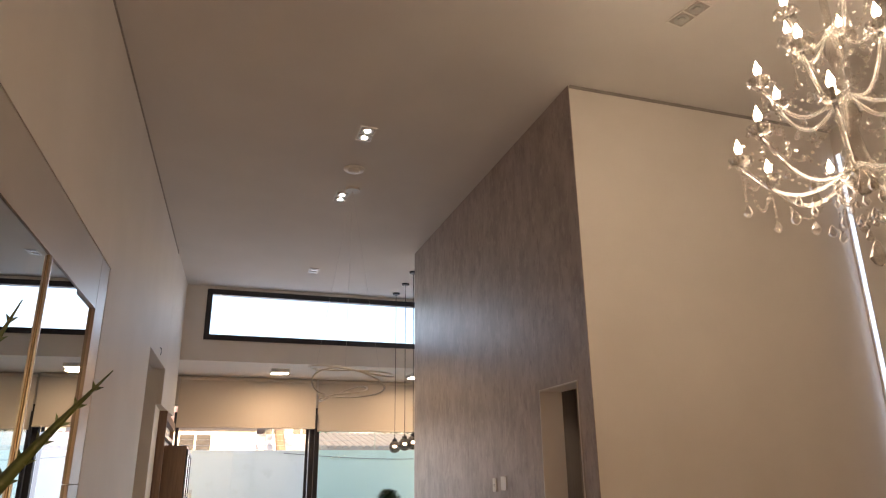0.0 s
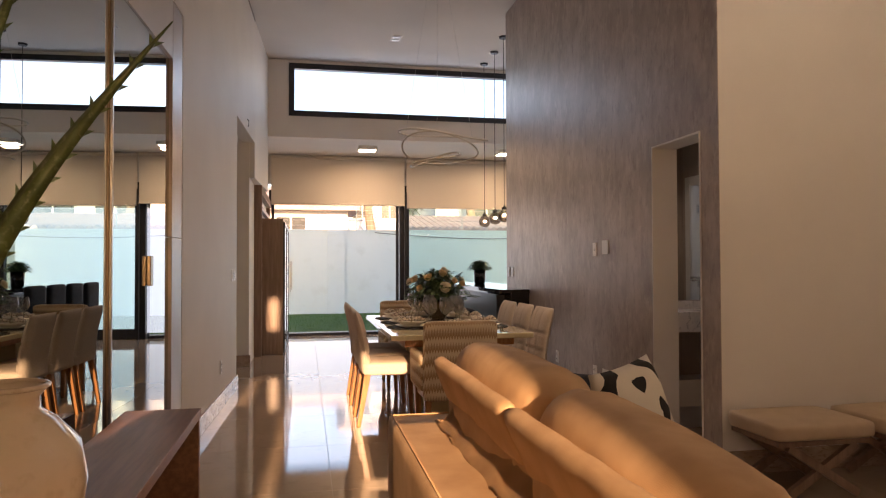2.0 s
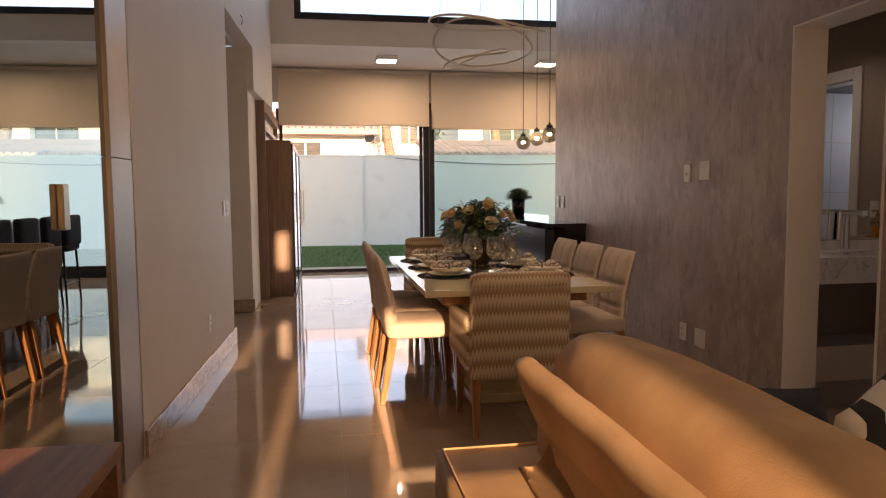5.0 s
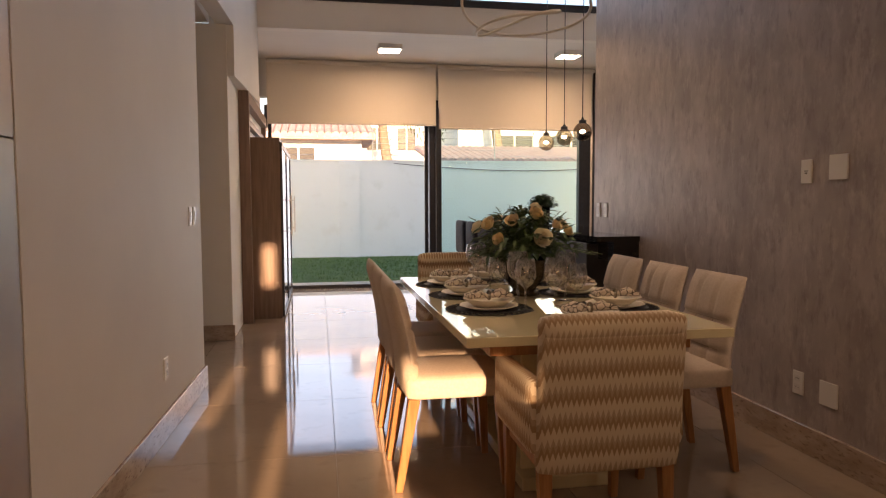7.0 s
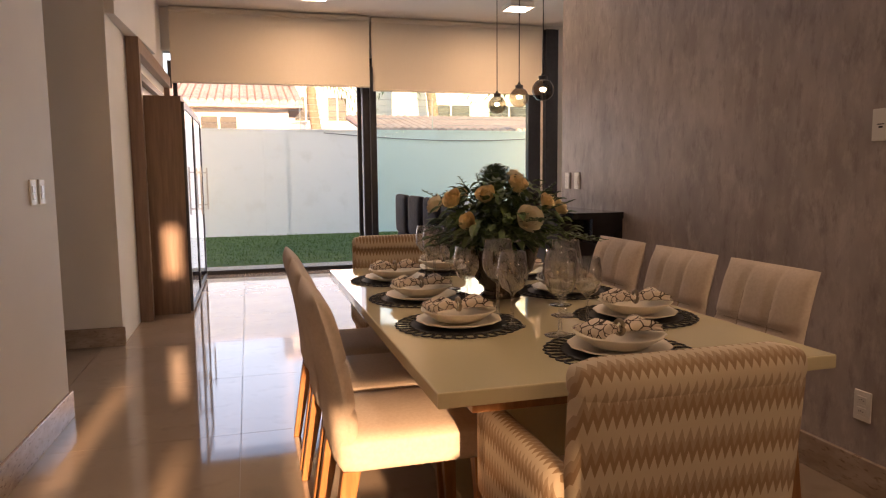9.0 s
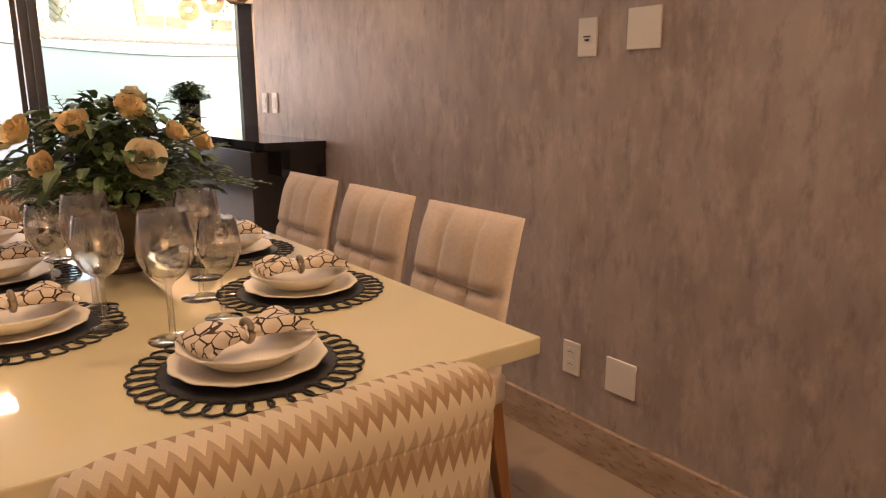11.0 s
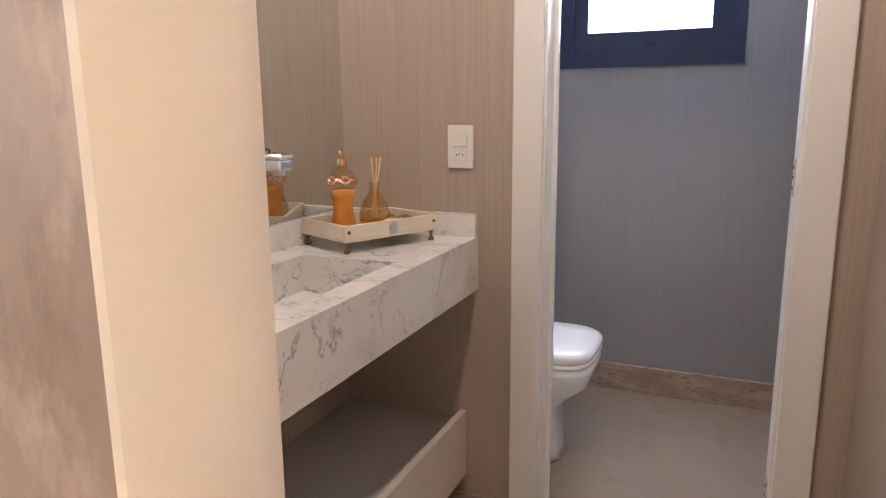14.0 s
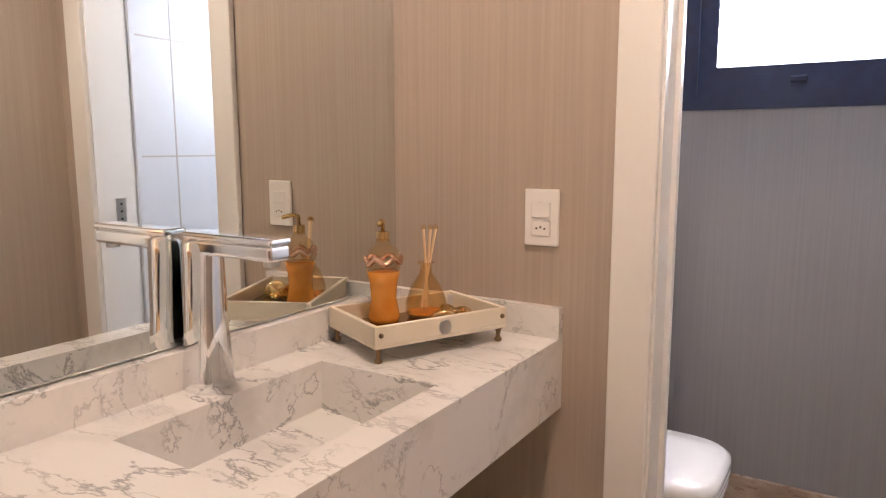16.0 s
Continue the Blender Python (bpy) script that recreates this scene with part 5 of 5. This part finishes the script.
part("lever", bm, CHROME, c, "", False, pose(0, 0, 0.2495, 0, 0, 0))
part("aerator", tube((0, -0.155, 0.217), (0, -0.155, 0.228), 0.012), STEEL, c)

TRAYM = mat("ivory_wood", (0.68, 0.60, 0.46), (0.72, 0.65, 0.52), 0.45, 12)
ANTIQUE = mat("antique_brass", (0.20, 0.13, 0.07), (0.28, 0.19, 0.10), 0.35, 20, metal=0.9)
AMBERM = mat("amber_mirror", (0.35, 0.22, 0.10), (0.4, 0.26, 0.12), 0.05, 5, metal=0.8)
ta = -25.0
c = thing("vanity_tray", "ivory wooden tray with brass corners and little feet", "tray", "", (3.571, 3.916, CZ), ta)
TW, TD = 0.30, 0.205
part("base", box(0, TW, 0, TD, 0.030, 0.036), TRAYM, c)
part("mirror_floor", box(0.012, TW - 0.012, 0.012, TD - 0.012, 0.036, 0.039), AMBERM, c, "amber mirrored floor")
for b in ((0, TW, 0, 0.01), (0, TW, TD - 0.01, TD), (0, 0.01, 0.01, TD - 0.01), (TW - 0.01, TW, 0.01, TD - 0.01)):
    part("rim", box(*b, 0.036, 0.072, bevel=0.002), TRAYM, c)
for fx, fy in ((0.012, 0.012), (TW - 0.012, 0.012), (0.012, TD - 0.012), (TW - 0.012, TD - 0.012)):
    part("foot", lathe([(0.006, 0), (0.0085, 0.004), (0.004, 0.012), (0.006, 0.024), (0.011, 0.030)], seg=12, at=(fx, fy, 0)), ANTIQUE, c, "turned brass foot", True)
    part("corner_stud", ball((fx, -0.001 if fy < 0.1 else TD + 0.001, 0.055), 0.005, u=8, v=6), ANTIQUE, c)
part("medallion", tube((TW / 2, -0.003, 0.052), (TW / 2, 0.001, 0.052), 0.014), STEEL, c, "round metal medallion")
tm = pose(3.571, 3.916, CZ, 0, 0, ta)
AMBER = pane("amber_glass", (0.97, 0.90, 0.76))
SOAP = mat("amber_liquid", (0.62, 0.24, 0.035), (0.70, 0.30, 0.06), 0.15, 30)
GOLD = mat("gold", (0.75, 0.52, 0.22), (0.8, 0.58, 0.28), 0.18, 20, metal=1.0)
p = tm @ Vector((0.098, 0.150, 0.039))
c = thing("soap_dispenser", "waisted glass soap dispenser with amber liquid and gold pump", "soap dispenser", "", p)
part("liquid", lathe([(0.001, 0.002), (0.030, 0.002), (0.033, 0.012), (0.026, 0.05), (0.028, 0.08), (0.034, 0.105), (0.001, 0.106)], seg=24), SOAP, c, "amber soap", True)
part("shoulder", lathe([(0.034, 0.106), (0.036, 0.125), (0.030, 0.148), (0.014, 0.162), (0.013, 0.172)], seg=24), AMBER, c, "clear pink-gold glass shoulder", True)
part("ornament", pipe([(0.036 * math.cos(a), 0.036 * math.sin(a), 0.128 + 0.006 * math.sin(6 * a)) for a in [2 * math.pi * i / 40 for i in range(40)]], 0.005, closed=True), mat("rose_gold", (0.62, 0.36, 0.24), (0.7, 0.45, 0.32), 0.25, 30, metal=0.8), c, "rose gold garland", True)
part("collar", tube((0, 0, 0.168), (0, 0, 0.186), 0.013), GOLD, c)
part("pump", pipe([(0, 0, 0.186), (0, 0, 0.205), (-0.012, -0.006, 0.209), (-0.034, -0.016, 0.204)], 0.0045), GOLD, c, "gold pump", True)
p = tm @ Vector((0.190, 0.134, 0.039))
c = thing("reed_diffuser", "clear bell-shaped scent bottle with wooden reeds and gold neck", "diffuser", "", p)
o = part("bottle", lathe([(0.001, 0.0), (0.036, 0.0), (0.044, 0.012), (0.043, 0.035), (0.033, 0.065), (0.014, 0.092), (0.012, 0.112), (0.019, 0.116), (0.018, 0.118), (0.0105, 0.112), (0.0125, 0.092), (0.031, 0.064), (0.0405, 0.035), (0.041, 0.014), (0.001, 0.004)], seg=28), AMBER, c, "", True)
part("perfume", lathe([(0.001, 0.0045), (0.039, 0.010), (0.039, 0.012), (0.001, 0.0125)], seg=24), SOAP, c)
for dx, dy in ((0.012, 0.0), (0.006, 0.008), (0.016, -0.006)):
    part("reed", tube((-dx * 0.6, -dy, 0.02), (dx * 1.5, dy * 1.5, 0.185), 0.0028, seg=8), mat("reed_wood", (0.62, 0.42, 0.22), (0.7, 0.5, 0.3), 0.7, 20), c)
    part("bead", ball((dx * 1.5, dy * 1.5, 0.188), 0.006, u=8, v=6), AMBER, c)
p = tm @ Vector((0.205, 0.060, 0.052))
c = thing("gold_knot", "small golden knot ornament on the tray", "ornament", "", p)
part("loop", pipe([(0.028 * (math.sin(t) + 2 * math.sin(2 * t)) / 2.2, 0.028 * (math.cos(t) - 2 * math.cos(2 * t)) / 2.2, 0.004 - 0.009 * math.sin(3 * t)) for t in [2 * math.pi * i / 48 for i in range(48)]], 0.0085, closed=True), GOLD, c, "", True)

# toilet doorway, leaf, window and bowl
c = thing("door_casing", "white lacquered casing of the toilet doorway with steel hinges", "door frame")
part("jamb", boxes((LX - 0.002, LX + 0.132, 3.513, 3.525, 0, 2.1), (LX + 0.070, LX + 0.085, 3.503, 3.513, 0, 2.09)), TRIM, c)
part("jamb", boxes((LX - 0.002, LX + 0.132, 2.905, 2.917, 0, 2.1)), TRIM, c)
part("head_jamb", box(LX - 0.002, LX + 0.132, 2.917, 3.513, 2.088, 2.1), TRIM, c)
for xx in ((LX - 0.018, LX), (LX + 0.13, LX + 0.146)):
    part("architrave", box(*xx, 3.518, 3.600, 0, 2.180, bevel=0.004), TRIM, c)
    part("architrave", box(*xx, 2.826, 2.911, 0, 2.180, bevel=0.004), TRIM, c)
    part("architrave", box(*xx, 2.911, 3.518, 2.095, 2.180, bevel=0.004), TRIM, c)
for hz in (0.25, 1.09, 1.85):
    part("hinge", box(LX + 0.060, LX + 0.096, 2.917, 2.9195, hz - 0.045, hz + 0.045, bevel=0.001), STEEL, c, "steel hinge plate")
    bm = bmesh.new()
    for k in (-0.025, 0, 0.025):
        tube((LX + 0.078, 2.9195, hz + k), (LX + 0.078, 2.9215, hz + k), 0.004, bm=bm, seg=8)
    tagged(part("screws", bm, DARKGREY, c), kind="stuff")
DOORPAINT = mat("cool_white_paint", (0.66, 0.69, 0.73), (0.69, 0.72, 0.76), 0.35, 4)
c = thing("toilet_door", "white grooved door standing open into the toilet", "door", "", (LX + 0.150, 2.917, 0), -5)
part("leaf", box(0.0, 0.62, -0.036, 0.0, 0.01, 2.085, bevel=0.002), DOORPAINT, c)
# grey strips laid on the leaf paint the shade of its grooves
for gz in (0.45, 0.86, 1.27, 1.68):
    part("groove_shade", box(0.02, 0.60, -0.0005, 0.0012, gz, gz + 0.006), GREYLAC, c)
part("groove_shade", box(0.17, 0.176, -0.0005, 0.0012, 0.02, 2.07), GREYLAC, c)

w = thing("window_toilet", "small black-framed tilting toilet window with frosted light", "window")
BLUEBLACK = mat("navy_black_aluminium", (0.008, 0.018, 0.055), (0.012, 0.025, 0.07), 0.35, 30)
y0, y1, z0, z1 = 3.05, 3.79, 1.43, 2.2
part("window_frame", boxes((TX - 0.012, TX + 0.06, y0, y0 + 0.055, z0, z1), (TX - 0.012, TX + 0.06, y1 - 0.055, y1, z0, z1), (TX - 0.012, TX + 0.06, y0 + 0.055, y1 - 0.055, z0, z0 + 0.055), (TX - 0.012, TX + 0.06, y0 + 0.055, y1 - 0.055, z1 - 0.055, z1)), BLUEBLACK, w)
part("sash", boxes((TX + 0.005, TX + 0.045, y0 + 0.055, y0 + 0.13, z0 + 0.055, z1 - 0.055), (TX + 0.005, TX + 0.045, y1 - 0.06 - 0.055, y1 - 0.055, z0 + 0.055, z1 - 0.055), (TX + 0.005, TX + 0.045, y0 + 0.13, y1 - 0.115, z0 + 0.055, z0 + 0.145), (TX + 0.005, TX + 0.045, y0 + 0.13, y1 - 0.115, z1 - 0.12, z1 - 0.055)), BLUEBLACK, w)
part("pane", box(TX + 0.025, TX + 0.032, y0 + 0.13, y1 - 0.115, z0 + 0.145, z1 - 0.12), FROSTGLOW, w, "frosted pane glowing in place of the daylight behind it")
part("latch", box(TX - 0.012, TX + 0.005, 3.39, 3.44, z0 + 0.085, z0 + 0.105, bevel=0.003), BLUEBLACK, w)
w["kind"] = "structure"

c = thing("toilet", "white porcelain toilet with a closed rounded lid", "toilet", "", (4.505, 3.81, 0))


def oval(rx, ry, z, yo, n=40, sq=0.48):
    return [(rx * math.copysign(abs(math.cos(a)) ** sq, math.cos(a)), yo + ry * math.copysign(abs(math.sin(a)) ** sq, math.sin(a)), z) for a in [2 * math.pi * i / n for i in range(n)]]


def loft(sections):
    bm = bmesh.new()
    rows = [[bm.verts.new(p) for p in s] for s in sections]
    n = len(rows[0])
    for a, b in zip(rows, rows[1:]):
        for k in range(n):
            bm.faces.new((a[k], a[(k + 1) % n], b[(k + 1) % n], b[k]))
    bm.faces.new(rows[0][::-1]), bm.faces.new(rows[-1])
    return bm


part("pedestal", loft([oval(0.105, 0.19, 0.0, -0.05), oval(0.095, 0.18, 0.03, -0.05), oval(0.095, 0.17, 0.20, -0.05), oval(0.13, 0.20, 0.255, -0.08), oval(0.175, 0.235, 0.305, -0.10), oval(0.188, 0.245, 0.36, -0.104), oval(0.190, 0.246, 0.388, -0.104)]), PORCELAIN, c, "", True)
part("seat", loft([oval(0.187, 0.244, 0.389, -0.104), oval(0.193, 0.249, 0.394, -0.104), oval(0.193, 0.249, 0.404, -0.104), oval(0.187, 0.244, 0.408, -0.104)]), PORCELAIN, c, "", True)
part("lid", loft([oval(0.188, 0.245, 0.409, -0.104), oval(0.195, 0.250, 0.416, -0.104), oval(0.193, 0.248, 0.434, -0.104), oval(0.178, 0.232, 0.446, -0.104), oval(0.10, 0.14, 0.452, -0.104)]), PORCELAIN, c, "", True)
part("cistern", box(-0.19, 0.19, 0.15, 0.32, 0.34, 0.78, bevel=0.02, seg=3), PORCELAIN, c)

# ---- garden and neighbours ----
LAWN = mat("lawn", (0.06, 0.125, 0.025), (0.115, 0.20, 0.045), 0.9, 6, c3=(0.15, 0.20, 0.07), bump=0.6, bscale=120)
structure("lawn_ground", box(-12, 14, 12.46, 18.0, -0.12, -0.045), LAWN, "short green lawn behind the house")
rg = np.random.default_rng(4)
n = 16000
gx, gy, gh, ga = rg.uniform(-3, 8, n), rg.uniform(12.47, 17.9, n), rg.uniform(0.02, 0.05, n), rg.uniform(0, 6.283, n)
vs = np.empty((n, 3, 3))
vs[:, 0] = np.stack([gx - 0.006 * np.cos(ga), gy - 0.006 * np.sin(ga), np.full(n, -0.046)], 1)
vs[:, 1] = np.stack([gx + 0.006 * np.cos(ga), gy + 0.006 * np.sin(ga), np.full(n, -0.046)], 1)
vs[:, 2] = np.stack([gx + rg.normal(0, 0.012, n), gy + rg.normal(0, 0.012, n), -0.046 + gh], 1)
me = bpy.data.meshes.new("grass")
me.from_pydata(vs.reshape(-1, 3).tolist(), [], np.arange(3 * n).reshape(-1, 3).tolist())
me.materials.append(LAWN)
tagged(new("grass", me), "blades of short green lawn grass", "grass", "", "stuff")
GWALL = mat("garden_wall_paint", (0.80, 0.85, 0.83), (0.84, 0.88, 0.86), 0.8, 0.8, c3=(0.78, 0.82, 0.79), bump=0.05)
c = thing("garden_wall", "pale painted garden boundary wall with a pilaster", "wall")
part("panel", box(-12, 14, 18.0, 18.15, -0.1, 2.22), GWALL, c)
part("pilaster", box(0.60, 1.07, 17.90, 18.0, -0.1, 2.23), GWALL, c)
part("coping", box(-12, 14, 17.98, 18.17, 2.22, 2.26), GWALL, c)
c = thing("fence_wires", "thin electric fence wires above the garden wall", "fence")
for x in range(-8, 13, 3):
    part("post", tube((x + 0.4, 18.08, 2.24), (x + 0.4, 18.08, 3.0), 0.012, seg=6), STEEL, c)
for k in range(5):
    part("wire", tube((-12, 18.08, 2.38 + 0.14 * k), (14, 18.08, 2.38 + 0.14 * k), 0.004, seg=4), STEEL, c)
part("cable", pipe([(1.9 + 0.8 * k, 17.96, 2.18 - 0.16 * math.sin(math.pi * k / 8)) for k in range(9)], 0.008, seg=5), DARKGREY, c)

PLASTER = mat("neighbour_plaster", (0.78, 0.77, 0.77), (0.83, 0.82, 0.82), 0.85, 0.7, c3=(0.72, 0.70, 0.70))
# tile colour paled to imitate the washed-out brightness of the far roofs
TERRA = mat("washed_out_terracotta", (0.50, 0.38, 0.34), (0.60, 0.48, 0.44), 0.85, 3, c3=(0.44, 0.31, 0.27))
DARKWIN = mat("dark_window", (0.05, 0.055, 0.06), (0.08, 0.085, 0.09), 0.1, 3)


def tiled_roof(parent, x0, x1, y0, y1, z0, z1):
    bm = bmesh.new()
    nx = max(4, int((x1 - x0) / 0.22))
    for i in range(nx):
        cx = x0 + (x1 - x0) * (i + 0.5) / nx
        tube((cx, y0, z0), (cx, y1, z1), 0.12, seg=8, bm=bm)
    roof = part("roof", box(x0, x1, y0, y1, z0 - 0.12, z0 - 0.06), TERRA, parent, "terracotta barrel-tile roof")
    tagged(part("roof_tiles", bm, TERRA, roof), kind="stuff")


def house(label, x0, x1, y0, y1, h, wins, roof):
    c = thing("neighbour_house", label, "house")
    part("wall", box(x0, x1, y0, y1, -0.1, h), PLASTER, c)
    for wx, wz, ww, wh in wins:
        f = part("window", box(wx - 0.08, wx + ww + 0.08, y0 - 0.05, y0, wz - 0.08, wz + wh + 0.08), TRIM, c)
        part("pane", box(wx, wx + ww, y0 - 0.07, y0 - 0.05, wz, wz + wh), DARKWIN, f)
        part("mullion", box(wx + ww / 2 - 0.03, wx + ww / 2 + 0.03, y0 - 0.09, y0 - 0.07, wz, wz + wh), TRIM, f)
    tiled_roof(c, *roof)
    return c


house("white plastered neighbour house with a tiled roof", -6, 1.5, 24, 31, 3.35, [(-4.5, 2.2, 1.2, 0.8), (-1.0, 2.3, 1.0, 0.7)], (-6.4, 1.9, 23.4, 27, 3.35, 4.3))
house("pale neighbour house with dark windows", 5.5, 16, 28, 36, 6.5, [(7.0, 3.1, 1.5, 0.75), (9.3, 3.1, 1.6, 0.75), (12, 3.1, 1.5, 0.75)], (5, 16.4, 27.4, 32, 6.5, 7.6))
house("low neighbour annex with a terracotta roof", 3.6, 13, 21.5, 25, 2.35, [(5, 1.2, 1, 0.7)], (3.3, 13.3, 20.8, 24.5, 2.4, 3.05))
house("white two-storey neighbour house", 1.9, 4.9, 33, 40, 6.6, [(2.3, 3.6, 0.9, 1.0), (3.7, 3.6, 0.8, 1.0)], (1.6, 5.2, 32.5, 37, 6.6, 7.4))
BARK = mat("palm_bark", (0.26, 0.20, 0.15), (0.36, 0.29, 0.22), 0.9, 6, (1, 1, 5), bump=0.4)
rnd = random.Random(9)
for px, py, ph in ((6.7, 26.5, 5.4), (11.0, 26.0, 5.2), (2.6, 27.0, 4.8)):
    c = thing("palm_tree", "palm tree with a ringed trunk and drooping fronds", "tree", "", (px, py, -0.1))
    part("trunk", pipe([(0.15 * math.sin(k * 0.5), 0, ph * k / 10) for k in range(11)], lambda s: 0.24 - 0.08 * s + 0.012 * math.sin(60 * s), seg=12), BARK, c, "", True)
    bm = bmesh.new()
    for i in range(16):
        a, e = i * 2.4, rnd.uniform(-0.2, 0.9)
        w = Vector((math.cos(a) * math.cos(e), math.sin(a) * math.cos(e), math.sin(e)))
        for k in range(14):
            s = (k + 2) / 15
            p = Vector((0.15 * math.sin(5), 0, ph)) + w * 2.2 * s - Vector((0, 0, 1.3 * s * s))
            sd = w.cross(Vector((0, 0, 1))).normalized()
            for sg in (-1, 1):
                leaf(bm, p, sd * sg + w * 0.7 - Vector((0, 0, 0.4)), 0.55 * (1 - 0.5 * s), 0.05, 0.3, 2)
    part("crown", bm, FERN, c)
c = thing("garden_tree", "leafy green tree beyond the garden wall", "tree", "", (-7.5, 23, -0.1))
part("trunk", pipe([(0, 0, 0), (0.1, 0, 1.2), (0.05, 0.1, 2.2)], lambda s: 0.16 - 0.06 * s), BARK, c)
bm = bmesh.new()
for i in range(1500):
    a, e, r = rnd.uniform(0, 6.283), rnd.uniform(-0.5, 1.5), rnd.uniform(0.5, 1.7) * (1 + 0.25 * noise.noise(Vector((i * 0.05, 0, 0))))
    leaf(bm, (math.cos(a) * math.cos(e) * r, math.sin(a) * math.cos(e) * r, 2.9 + math.sin(e) * r * 0.8), (rnd.uniform(-1, 1), rnd.uniform(-1, 1), rnd.uniform(-0.5, 0.8)), 0.25, 0.12, 0.2, 2)
part("crown", bm, LEAF, c)

# ---- floor tiles ----
tile_mesh = {}
def tile_box(w, d):
    key = (round(w, 3), round(d, 3))
    if key not in tile_mesh:
        bm = box(-w / 2, w / 2, -d / 2, d / 2, -0.008, 0.0)
        me = bpy.data.meshes.new("tile")
        bm.to_mesh(me)
        bm.free()
        me.materials.append(FLOOR)
        tile_mesh[key] = me
    return tile_mesh[key]

floor_ob = bpy.data.objects["floor"]
for i in range(-4, 7):
    for j in range(-5, 13):
        x0, y0 = 0.17 + i * 1.0, -0.15 + j * 1.0
        x1, y1 = min(x0 + 1, 7.2), min(y0 + 1, 12.45)
        if x1 - x0 < 0.2 or y1 - y0 < 0.1:
            continue
        ob = new("tile", tile_box(x1 - x0 - 0.003, y1 - y0 - 0.003))
        ob.parent = floor_ob
        ob.location = ((x0 + x1) / 2, (y0 + y1) / 2, 0)
